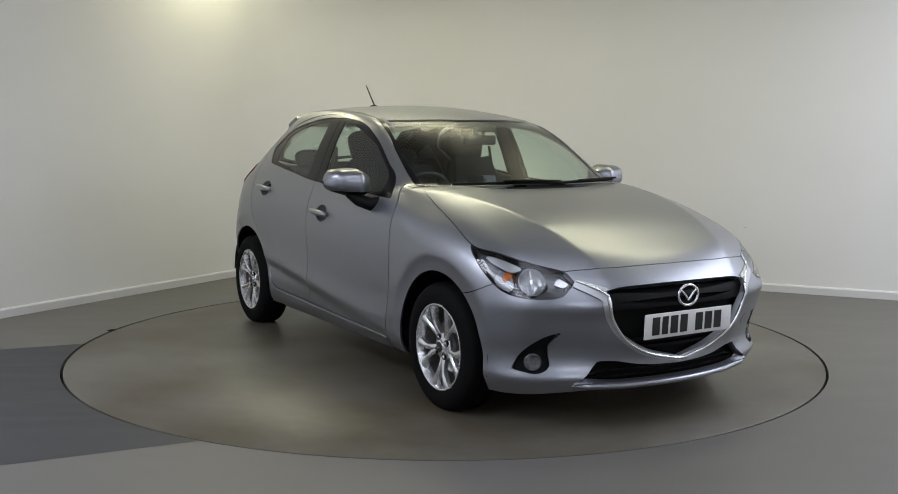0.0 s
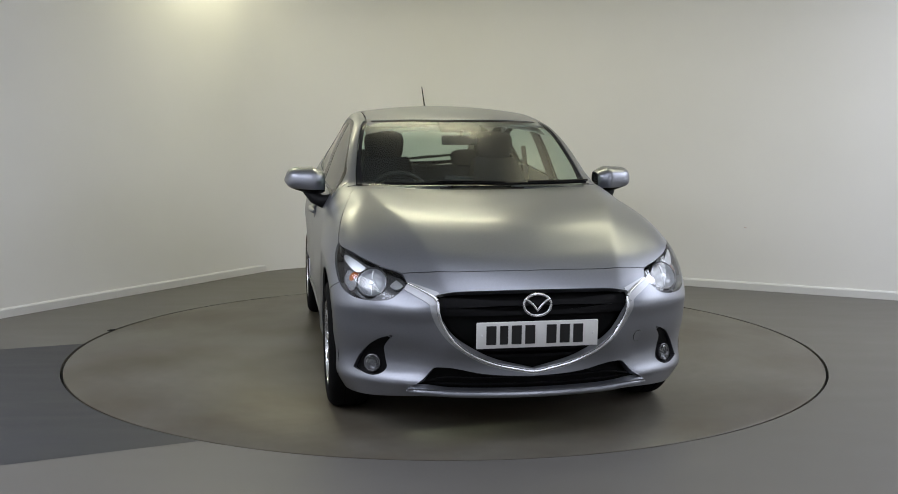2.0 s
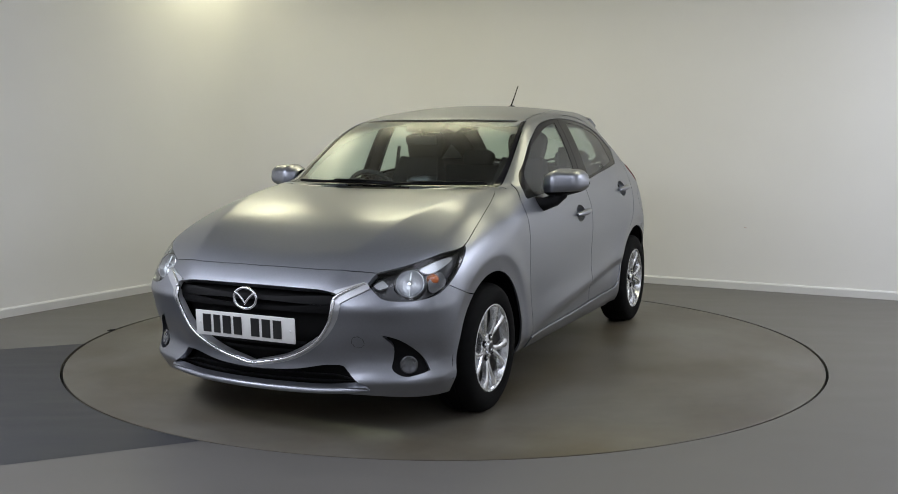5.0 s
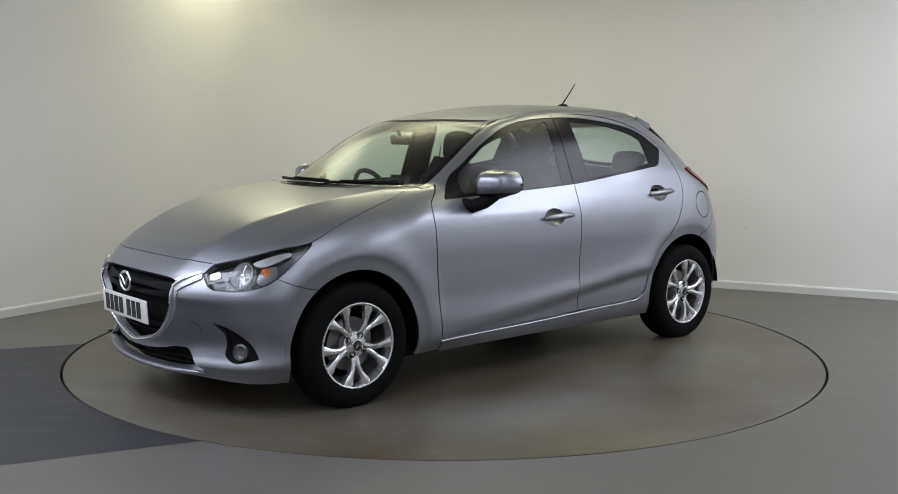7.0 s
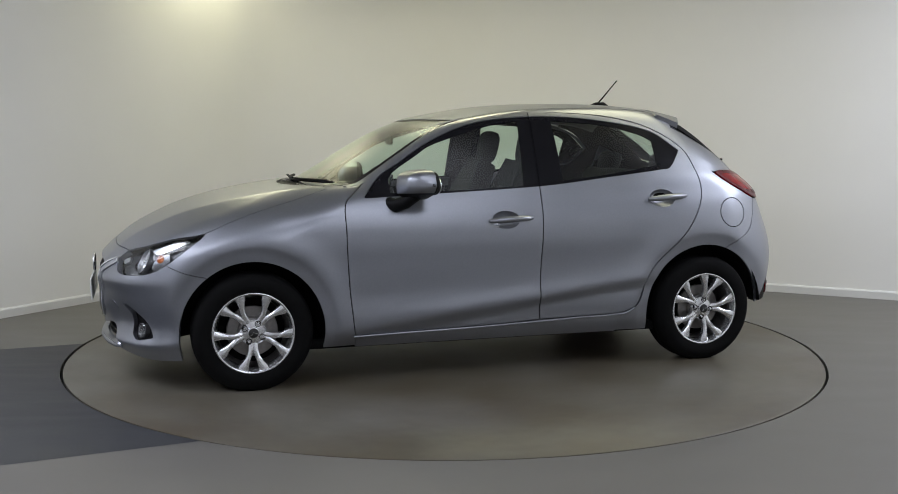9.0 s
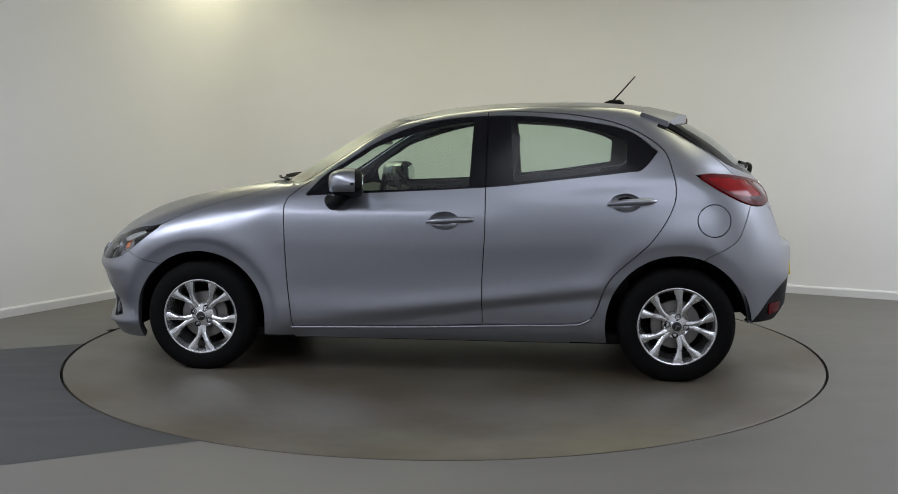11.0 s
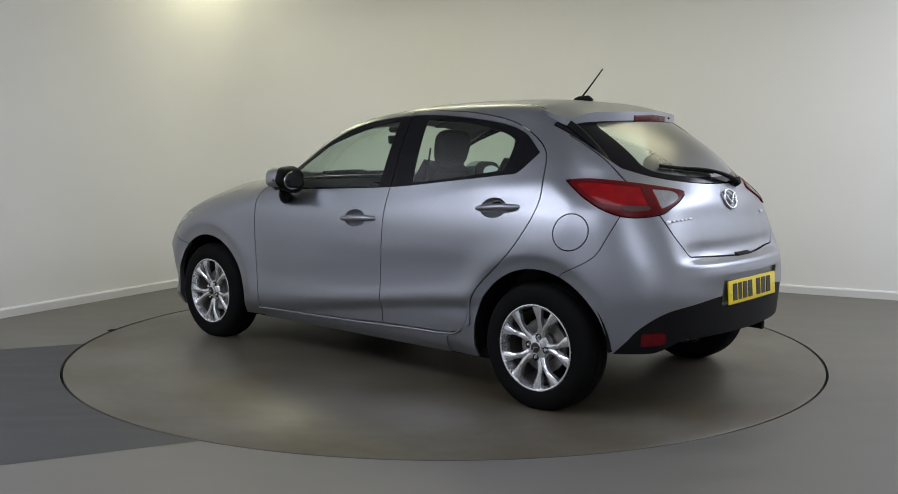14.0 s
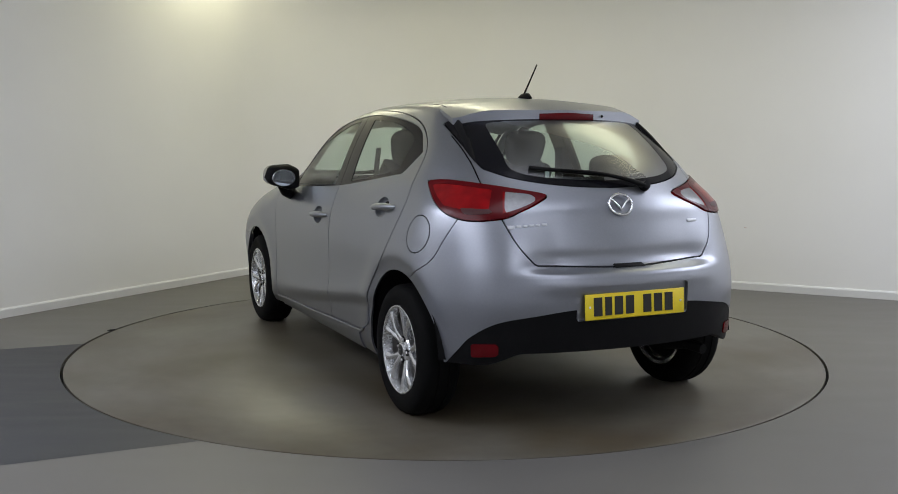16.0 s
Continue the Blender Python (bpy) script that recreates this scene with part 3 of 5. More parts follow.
    part("hood", skin_mesh("hood", hood, PAINT, both=True), car)
    glass = part("windscreen", skin_mesh("windscreen", screen.moved(-.003), WINDSHIELD, both=True, rim=0), car, "slightly green-tinted windscreen glass")
    frit = screen.lose(lambda x, a, z: screen_fn(x, a, z) - .022 - .012 * ease(.55, .75, x))
    part("screen_border", skin_mesh("screen_border", frit.moved(-.0015), GLOSS, both=True, rim=.004), glass, "black border of the windscreen")
    part("scuttle", skin_mesh("scuttle", cowl.moved(-.008), BLACK, both=True), car, "matt black plastic panel below the windscreen")
    part("roof", skin_mesh("roof", roof, PAINT, both=True), car)

    # front end
    front = front.lose(hood_fn).keep(lambda x, a, z: z - .165 - .02 * ease(.75, .4, a))
    lamp_fn = region([(1.919, .525, .665), (1.919, .525, .665), (1.864, .548, .707), (1.774, .65, .749), (1.671, .726, .788), (1.535, .782, .808), (1.519, .797, .792), (1.603, .809, .726), (1.712, .792, .644), (1.781, .761, .611), (1.859, .697, .597), (1.923, .607, .604), (1.93, .56, .635)], round_front)
    grille_fn = region([(-.145, .646), (.0, .646), (.145, .645), (.338, .640), (.417, .624), (.417, .624), (.409, .549), (.337, .442), (.193, .352), (.0, .308), (.0, .308), (-.193, .352)], flat_az)
    lower_fn = region([(-.4, .278), (-.4, .278), (.0, .278), (.2, .288), (.34, .312), (.415, .314), (.415, .314), (.465, .262), (.540, .214), (.540, .214), (.3, .207), (.0, .203), (-.4, .203), (-.4, .203)], flat_az)
    fog_fn = region([(.575, .455), (.575, .455), (.647, .424), (.705, .36), (.742, .284), (.742, .284), (.665, .265), (.608, .295), (.612, .35), (.615, .40)], flat_az)
    wing_fn = region([(.400, .636), (.400, .636), (.515, .672), (.515, .672), (.540, .645), (.540, .645), (.455, .598), (.425, .582)], flat_az)
    split_line = spline([(1.2, .568), (1.4, .570), (1.512, .586), (1.613, .612), (1.695, .648), (1.75, .68)])
    lamp_skin, front = front.cut(lamp_fn)
    fender_front, front = front.cut(lambda x, a, z: np.minimum(z - split_line(x), 1.72 - x), .002)
    grille_hole, front = front.split(grille_fn)
    lower_hole, front = front.split(lower_fn)
    fog_hole, front = front.split(fog_fn)
    wing, front = front.split(wing_fn)
    chrome, front = front.split(lambda x, a, z: np.minimum(grille_fn(x, a, z) + .024, .632 - z))
    bumper = part("front_bumper", skin_mesh("front_bumper", front, PAINT, both=True, rim=.03), car)
    part("grille_surround", skin_mesh("grille_surround", chrome.moved(.004), SATIN, both=True, rim=.03), bumper, "satin V-shaped grille surround")
    vee_y = spline([(-1.0, -.411), (-.84, -.402), (-.66, -.345), (-.36, -.198), (-.14, -.075), (0, 0), (.14, .075), (.36, .198), (.66, .345), (.84, .402), (1.0, .411)])
    vee_z = spline([(-1.0, .606), (-.84, .535), (-.66, .440), (-.36, .346), (-.14, .314), (0, .302), (.14, .314), (.36, .346), (.66, .440), (.84, .535), (1.0, .606)])
    vee = [(float(vee_y(u)), float(vee_z(u))) for u in np.linspace(-1, 1, 71)]
    part("chrome_strip", tube("chrome_strip", [(skin_x(y, z) + .009, y, z - .004) for y, z in vee], .0078, CHROME, 10), bumper, "bright chrome strip round the grille")
    for s in (1, -1):
        blade = [(skin_x(y, z) + .011, s * y, z) for y, z in ((.411, .606), (.425, .622), (.450, .637), (.480, .652), (.520, .669))]
        part("blade_edge", tube("blade_edge", blade, [.0078, .0075, .007, .006, .004], CHROME, 8), bumper, "bright edge of the grille blade")
    edge = [(y, .205 + .010 * ease(.30, .54, abs(y))) for y in np.linspace(-.530, .530, 41)]
    part("lip_strip", tube("lip_strip", [(skin_x(y, float(z)) + .006, float(y), float(z) - .004) for y, z in edge], [float(.006 + .013 * ease(.530, .47, abs(y))) for y, z in edge], PAINT, 10, .75), bumper)
    for flip in (False, True):
        part("chrome_wing", skin_mesh("chrome_wing", wing.moved(.007), SATIN, mirror=flip, rim=.02), bumper, "satin chrome blade between grille and headlight")
    part("grille_mesh", skin_mesh("grille_mesh", grille_hole.moved(-.05), DARK, both=True), bumper, "dark grille mesh")
    part("lower_grille", skin_mesh("lower_grille", lower_hole.moved(-.055), DARK, both=True), bumper, "black lower intake")
    for z0, z1, depth in ((.590, .612, -.022), (.545, .566, -.026), (.372, .385, -.03), (.345, .357, -.03)):
        bar = grille_hole.keep(lambda x, a, z: np.minimum(z - z0, z1 - z) + (.012 * ease(.1, .38, a) if z0 > .5 else 0)).moved(depth)
        part("grille_slat", skin_mesh("grille_slat", bar, BLACK, both=True, rim=.02), bumper)
    for z0 in (.232, .258):
        bar = lower_hole.keep(lambda x, a, z: np.minimum(z - z0, z0 + .010 - z)).moved(-.03)
        part("intake_slat", skin_mesh("intake_slat", bar, BLACK, both=True, rim=.015), bumper)
    lip = lower_hole.keep(lambda x, a, z: .222 + .008 * ease(.3, .5, a) - z).moved(.012)
    part("lip_trim", skin_mesh("lip_trim", lip, PAINT, both=True, rim=.03), bumper)
    for flip in (False, True):
        s = -1 if flip else 1
        pocket = part("fog_light_pocket", skin_mesh("fog_light_pocket", fog_hole.moved(-.022), BLACK, mirror=flip, rim=.02), bumper, "black fog light recess")
        part("fog_light", lathe("fog_light", [(.0, -.004), (.014, -.003), (.024, .001), (.029, .006), (.031, .006), (.034, .008), (.038, .006), (.040, -.03), (.0, -.03)], FOG, 28, pose(1.816, s * .662, .312, 0, 82, s * 30)), pocket, "round chrome-ringed fog lamp")
        part("fog_lens", lathe("fog_lens", [(.0, .013), (.016, .012), (.027, .009), (.031, .006)], LENS, 24, pose(1.816, s * .662, .312, 0, 82, s * 30)), pocket)

    tow = front.keep(lambda x, a, z: .027 - np.hypot((a - .487) * 1.1, z - .418))
    part("tow_cover_joint", skin_mesh("tow_cover_joint", tow.moved(.0008), GLOSS, rim=0), bumper)
    part("tow_cover", skin_mesh("tow_cover", tow.keep(lambda x, a, z: .0255 - np.hypot((a - .487) * 1.1, z - .418)).moved(.002), PAINT, rim=.001), bumper, "round silver tow-eye cover")

    # headlights
    for flip in (False, True):
        s = -1 if flip else 1
        mouth = np.array([skin_x(.668, .674), .668, .674])
        aim = skin_normal(mouth[None])[0] * .75 + np.array([.45, -.10, .0])
        aim = aim / np.linalg.norm(aim)
        seat_at = mouth - .047 * aim

        def bowl_hole(x, a, z):
            d = np.stack([x, a, z], -1) - seat_at
            along = d @ aim
            return .060 - np.sqrt(np.maximum((d * d).sum(-1) - along**2, 0))

        back = lamp_skin.lose(bowl_hole).moved(-.045)
        lamp = part("headlight", skin_mesh("headlight", back, BEZEL, mirror=flip, rim=0), car, "swept-back clear headlight with dark inner bezel")
        cover = part("lens_cover", skin_mesh("lens_cover", lamp_skin.moved(.001), LENS, mirror=flip, rim=.012), lamp)
        cover.visible_shadow = False
        place = Matrix.Translation((seat_at[0], s * seat_at[1], seat_at[2])) @ Vector((aim[0], s * aim[1], aim[2])).to_track_quat("Z", "Y").to_matrix().to_4x4()
        part("reflector_bowl", lathe("reflector_bowl", [(.063, .012), (.059, .014), (.056, .006), (.050, -.006), (.038, -.016), (.022, -.022), (.0, -.023)], REFLECTOR, 18, place, angle=8), lamp, "round faceted chrome lamp bowl")
        part("bowl_ring", lathe("bowl_ring", [(.060, .012), (.066, .016), (.069, .010), (.069, -.01)], BEZEL, 40, place), lamp, "dark ring round the lamp bowl")
        part("bulb_shield", lathe("bulb_shield", [(.0, .016), (.011, .013), (.015, .004), (.014, -.022)], CHROME, 20, place), lamp)
        crossbar = tube("bowl_bar", [(0, -.052, .004), (0, .0, .010), (0, .052, .004)], .0045, REFLECTOR, 8)
        crossbar.transform(place)
        part("bowl_bar", crossbar, lamp)
        wing_in = lamp_skin.keep(region([(1.915, .545, .668), (1.915, .545, .668), (1.872, .572, .690), (1.872, .572, .690), (1.868, .590, .664), (1.868, .590, .664), (1.905, .565, .650)], round_front)).moved(-.020)
        if len(wing_in.f):
            part("inner_reflector", skin_mesh("inner_reflector", wing_in, REFLECTOR, mirror=flip, rim=.012), lamp, "silver inner reflector")
        fin = lamp_skin.keep(region([(1.60, .80, .772), (1.60, .80, .772), (1.68, .745, .757), (1.78, .69, .722), (1.78, .69, .722), (1.74, .73, .706), (1.66, .78, .738)], round_front)).moved(-.016)
        part("chrome_fin", skin_mesh("chrome_fin", fin, REFLECTOR, mirror=flip, rim=.012), lamp)
        fin = lamp_skin.keep(region([(1.62, .765, .790), (1.62, .765, .790), (1.69, .72, .785), (1.72, .70, .765), (1.72, .70, .765), (1.66, .755, .772)], round_front)).moved(-.02)
        part("side_reflector", skin_mesh("side_reflector", fin, SILVER, mirror=flip, rim=.012), lamp)
        low = lamp_skin.keep(region([(1.70, .78, .715), (1.70, .78, .715), (1.76, .75, .690), (1.78, .75, .640), (1.76, .77, .625), (1.70, .80, .66)], round_front)).moved(-.022)
        part("corner_reflector", skin_mesh("corner_reflector", low, SILVER, mirror=flip, rim=.012), lamp)
        spot = np.array([skin_x(.752, .686), .752, .686])
        way = skin_normal(spot[None])[0]
        spot = spot - .036 * way
        glow_at = Matrix.Translation((spot[0], s * spot[1], spot[2])) @ Vector((way[0], s * way[1], way[2])).to_track_quat("Z", "Y").to_matrix().to_4x4()
        part("indicator_bulb", lathe("indicator_bulb", [(.0, .018), (.017, .016), (.027, .008), (.031, -.01), (.0, -.012)], AMBER, 18, glow_at), lamp, "amber indicator bulb")

    # sides
    side_low = side.lose(lambda x, a, z: np.where(x > .80, hood_fn(x, a, z), -1.0))
    fender, quarter, sills, frame_side = None, None, None, None
    panels = {}
    rest = side_low.lose(roof_half).lose(lambda x, a, z: np.where(x > .6, screen_fn(x, a, z), -1.0))
    for k, fn in door_fn.items():
        panels[k], rest = rest.cut(fn, .0027)
    fender, rest = rest.split(lambda x, a, z: np.minimum(x - .763 - .05 * ease(.25, .8, z), 1.3 - z))
    fender_side, pillar = fender.split(lambda x, a, z: .985 - z - .25 * np.maximum(0, .86 - x))
    fender_side = fender_side.keep(lambda x, a, z: z - .20)
    quarter, rest = rest.split(lambda x, a, z: -.73 - .16 * ease(.27, .36, z) - x)
    sill, upper = rest.split(lambda x, a, z: .60 - z)
    sill = sill.keep(lambda x, a, z: z - .195)
    quarter = quarter.keep(lambda x, a, z: z - .195)

    # rear end
    gate_fn = region([(-.4, .722), (-.4, .722), (-.1, .722), (.1, .723), (.44, .738), (.44, .738), (.507, .821), (.551, .927), (.568, 1.0), (.565, 1.13), (.558, 1.42), (.558, 1.42), (-.4, 1.42), (-.4, 1.42)], flat_az)
    gate_rear = lambda x, a, z: np.where(x < -1.05, gate_fn(x, a, z), -1.0)
    tail_fn = region([(-1.385, .737, 1.083), (-1.385, .737, 1.083), (-1.5, .70, 1.090), (-1.66, .624, 1.076), (-1.76, .47, 1.053), (-1.793, .345, 1.030), (-1.802, .385, 1.000), (-1.79, .47, .962), (-1.783, .55, .933), (-1.712, .676, .922), (-1.62, .740, .945), (-1.50, .755, 1.005)], round_rear)
    back_fn = region([(-.4, 1.058), (-.4, 1.058), (.0, 1.058), (.25, 1.070), (.43, 1.098), (.535, 1.138), (.535, 1.138), (.552, 1.2), (.552, 1.42), (.552, 1.42), (-.4, 1.42), (-.4, 1.42)], flat_az)
    hump_fn = region([(-1.42, .10), (-1.42, .10), (-1.42, .655), (-1.42, .655), (-1.573, .739), (-1.625, .83), (-1.665, .945), (-1.665, .945), (-2.3, .945), (-2.3, .945), (-2.3, .10), (-2.3, .10)], flat_xz)
    black_fn = region([(-1.655, .790, .285), (-1.655, .790, .285), (-1.735, .752, .372), (-1.79, .713, .438), (-1.872, .62, .503), (-1.94, .45, .535), (-1.965, .30, .553), (-1.98, .15, .556), (-1.985, .0, .556), (-1.98, -.15, .556), (-1.95, -.2, .2), (-1.95, -.2, .2), (-1.7, .78, .1), (-1.7, .78, .1)], round_rear)
    rear = rear.keep(lambda x, a, z: z - (.20 + .115 * ease(-1.45, -1.68, x) + .055 * ease(.66, .50, a)))
    tail_skin, rear = rear.cut(tail_fn)
    gate, rear = rear.cut(gate_rear, .003)
    back, gate = gate.cut(back_fn, .003)
    bump, rear = rear.cut(hump_fn, .002)
    recess, bump = bump.split(region([(-.4, .652), (-.4, .652), (.0, .652), (.255, .648), (.285, .640), (.292, .503), (.292, .503), (.0, .503), (-.4, .503), (-.4, .503)], flat_az))
    low, bump = bump.split(black_fn)
    fuel_fn = lambda x, a, z: np.where(a > .6, .083 - np.hypot((x + 1.462) * .97, z - .852), -1.0)
    rear_plain = rear
    flap, rear = rear.cut(fuel_fn, .0026)
    tailgate = part("tailgate", skin_mesh("tailgate", gate, PAINT, both=True), car)
    pane_back, border = back.split(region([(-.4, 1.09), (-.4, 1.09), (.0, 1.09), (.25, 1.10), (.38, 1.118), (.43, 1.145), (.43, 1.20), (.415, 1.33), (.38, 1.352), (.2, 1.36), (.0, 1.362), (-.4, 1.362), (-.4, 1.362)], flat_az))
    part("rear_window", skin_mesh("rear_window", pane_back.moved(-.004), REAR_GLASS, both=True, rim=0), tailgate, "tinted rear window glass")
    part("window_border", skin_mesh("window_border", border.moved(-.003), GLOSS, both=True, rim=.004), tailgate, "gloss black rear window border")
    rear_bumper = part("rear_bumper", skin_mesh("rear_bumper", bump, PAINT, both=True), car)
    part("plate_recess", skin_mesh("plate_recess", recess.moved(-.014), PAINT, both=True, rim=-.014), rear_bumper, "recess for the rear number plate")
    part("lower_valance", skin_mesh("lower_valance", low.moved(-.003), BLACK, both=True, rim=.05), rear_bumper, "textured black lower rear bumper")
    for flip in (False, True):
        ref = low.keep(region([(-1.79, .712, .408), (-1.79, .712, .408), (-1.866, .616, .412), (-1.866, .616, .412), (-1.862, .616, .358), (-1.862, .616, .358), (-1.788, .708, .350), (-1.788, .708, .350)], round_rear))
        part("reflector", skin_mesh("reflector", ref.moved(.003), DEEPRED, mirror=flip, rim=.008), rear_bumper, "dark red rear reflector")
        clear_fn = region([(-1.735, .525, 1.040), (-1.735, .525, 1.040), (-1.775, .42, 1.030), (-1.79, .40, 1.005), (-1.785, .47, .975), (-1.78, .545, .955), (-1.78, .545, .955)], round_rear)
        light = part("tail_light", skin_mesh("tail_light", tail_skin.lose(clear_fn).moved(.006), RED, mirror=flip, rim=.02), car, "glossy red wraparound tail light")
        part("reverse_lens", skin_mesh("reverse_lens", tail_skin.keep(clear_fn).moved(.005), CLEAR, mirror=flip, rim=.008), light, "clear silver reversing lens")
        lower_lens = tail_skin.keep(region([(-1.56, .755, .985), (-1.56, .755, .985), (-1.68, .67, .965), (-1.765, .56, .960), (-1.765, .56, .960), (-1.775, .56, .945), (-1.71, .67, .932), (-1.63, .735, .945)], round_rear))
        flasher = tail_skin.keep(region([(-1.655, .700, .972), (-1.655, .700, .972), (-1.745, .585, .968), (-1.745, .585, .968), (-1.752, .590, .952), (-1.752, .590, .952), (-1.69, .682, .948)], round_rear))
        if len(flasher.f):
            part("indicator_lens", skin_mesh("indicator_lens", flasher.moved(.0092), SMOKE, mirror=flip, rim=.004), light, "small clear indicator lens")
        part("lower_lens", skin_mesh("lower_lens", lower_lens.moved(.0075), DEEPRED, mirror=flip, rim=.004), light, "dark red lower lens")
        edge_lens = tail_skin.lose(clear_fn).keep(lambda x, a, z: .021 - tail_fn(x, a, z))
        part("lens_edge", skin_mesh("lens_edge", edge_lens.moved(.0072), DEEPRED, mirror=flip, rim=.003), light, "dark red lens edge")
        split_band = tail_skin.keep(region([(-1.70, .575, 1.062), (-1.70, .575, 1.062), (-1.728, .535, 1.055), (-1.728, .535, 1.055), (-1.778, .552, .945), (-1.778, .552, .945), (-1.75, .605, .938), (-1.75, .605, .938)], round_rear))
        part("lens_band", skin_mesh("lens_band", split_band.moved(.0078), DEEPRED, mirror=flip, rim=.003), light)

    part("fuel_flap", skin_mesh("fuel_flap", flap, PAINT), car, "round silver fuel flap")

    # left and right panels
    for flip in (False, True):
        fender_ob = part("front_fender", skin_mesh("front_fender", join(fender_side, fender_front), PAINT, mirror=flip), car)
        sill_ob = part("sill", skin_mesh("sill", sill.moved(.007), PAINT, mirror=flip, rim=.03), car)
        edge_z = spline([(.775, .249), (.05, .263), (-.5, .284), (-.72, .291), (-.79, .300), (-.835, .325)])
        bead = [(float(x), (-1 if flip else 1) * (skin_y(x, float(edge_z(x))) + .006), float(edge_z(x))) for x in np.linspace(.775, -.835, 60)]
        part("sill_edge", tube("sill_edge", bead, .0065, PAINT, 8), sill_ob, "bright rounded upper edge of the sill")
        part("quarter_panel", skin_mesh("quarter_panel", join(quarter, rear_plain if flip else rear), PAINT, mirror=flip), car)
        part("roof_rail", skin_mesh("roof_rail", join(rail, pillar, upper) if len(pillar.v) and len(upper.v) else rail, PAINT, mirror=flip), car, "silver roof side rail and windscreen pillar")
        for k, panel in panels.items():
            metal = panel.lose(lambda x, a, z: window_fn(x, a, z) + .0)
            for cx, cz in CUPS:
                metal = metal.lose(lambda x, a, z: 1 - np.hypot((x - cx) / CUP_X, (z - cz) / CUP_Z))
            dark = panel.keep(lambda x, a, z: window_fn(x, a, z) - .002)
            pane, trim_piece = dark.split(pane_fn[k])
            door = part(k, skin_mesh(k, metal, PAINT, mirror=flip), car)
            part("door_glass", skin_mesh("door_glass", pane.moved(-.006), SCREEN, mirror=flip, rim=0), door, "tinted side window glass")
            part("window_trim", skin_mesh("window_trim", trim_piece.moved(-.004), GLOSS, mirror=flip, rim=.006), door, "gloss black window surround and pillar cover")

    # dark inner structure behind the joints and openings
    inner_f = sampled("front", np.radians(np.linspace(0, 100, 40)), np.linspace(.18, .62, 20), -.07).keep(lambda x, a, z: x - AXLE)
    inner_r = sampled("rear", np.radians(np.linspace(0, 100, 44)), np.linspace(.395, 1.12, 36), -.035).lose(lambda x, a, z: x + AXLE).lose(lambda x, a, z: np.minimum(.47 - a, z - 1.02))
    # added dark sheets that stop the lit cabin showing through the joints
    inner_p = sampled("rear", np.radians(np.linspace(0, 106, 90)), np.linspace(1.08, 1.40, 30), -.022).keep(lambda x, a, z: np.minimum(a - .505, .605 - a)).keep(lambda x, a, z: -1.20 - x)
    inner_q = sampled("side", np.linspace(-AXLE, -.95, 24), np.linspace(.95, 1.39, 30), -.024).lose(lambda x, a, z: window_fn(x, a, z) + .012)
    inner_b = sampled("side", np.linspace(-.355, -.215, 8), np.linspace(.93, 1.415, 30), -.024)
    for flip in (False, True):
        part("door_joint_backing", skin_mesh("door_joint_backing", inner_q, DARK, mirror=flip, rim=0), car, "dark backing sheet added to keep the door joint dark")
        part("door_joint_backing", skin_mesh("door_joint_backing", inner_b, DARK, mirror=flip, rim=0), car, "dark backing sheet added to keep the door joint dark")
        part("gate_joint_backing", skin_mesh("gate_joint_backing", inner_p, DARK, mirror=flip, rim=0), car, "dark backing sheet added to keep the tailgate joint dark")
    inner_s = sampled("side", np.linspace(-AXLE, AXLE, 90), np.linspace(.20, .95, 34), -.03)
    for w in (arch(AXLE, .37), arch(-AXLE, .38)):
        inner_f, inner_r, inner_s = inner_f.lose(w), inner_r.lose(w), inner_s.lose(w)
    part("inner_shell", skin_mesh("inner_shell", join(inner_f, inner_r, inner_s), DARK, both=True, rim=0), car, "dark inner body structure")


def build_underbody():
    for cx in (AXLE, -AXLE):
        for s in (1, -1):
            r = .385
            bm = bmesh.new()
            rows = []
            for i in range(29):
                lo, hi = (-10, 190) if cx > 0 else (-12, 176)
                a = radians(lo + (hi - lo) * i / 28)
                rows.append([bm.verts.new((cx + r * math.cos(a), s * y, WHEEL_Z + r * math.sin(a))) for y in (.80, .50)])
            hub = bm.verts.new((cx, s * .50, WHEEL_Z))
            for (a, b), (c, d) in zip(rows, rows[1:]):
                bm.faces.new((a, b, d, c))
                bm.faces.new((b, d, hub))
            part("wheel_arch_liner", from_bm("wheel_arch_liner", bm, DARK, True), car, "matt black wheel arch liner")
    part("floor_pan", box("floor_pan", (2.05, 1.50, .05), DARK, .01, pose(0, 0, .205)), car, "dark underside")
    part("floor_pan", box("floor_pan", (.5, .98, .10), DARK, .02, pose(1.28, 0, .24)), car, "dark underside")
    part("floor_pan", box("floor_pan", (.66, 1.0, .10), DARK, .02, pose(-1.33, 0, .38)), car, "dark underside")
    part("rear_axle_beam", tube("rear_axle_beam", [(-AXLE, -.66, .27), (-AXLE, -.3, .25), (-AXLE, .3, .25), (-AXLE, .66, .27)], .035, DARK), car)
    part("silencer", lathe("silencer", [(.0, -.22), (.07, -.22), (.085, -.2), (.085, .2), (.07, .22), (.0, .22)], DARK, 20, pose(-1.58, -.30, .36, 90, 0, 0)), car)
    part("exhaust_pipe", tube("exhaust_pipe", [(-1.60, -.46, .27), (-1.72, -.50, .29), (-1.82, -.51, .285)], .024, DARK), car, "dark exhaust pipe")


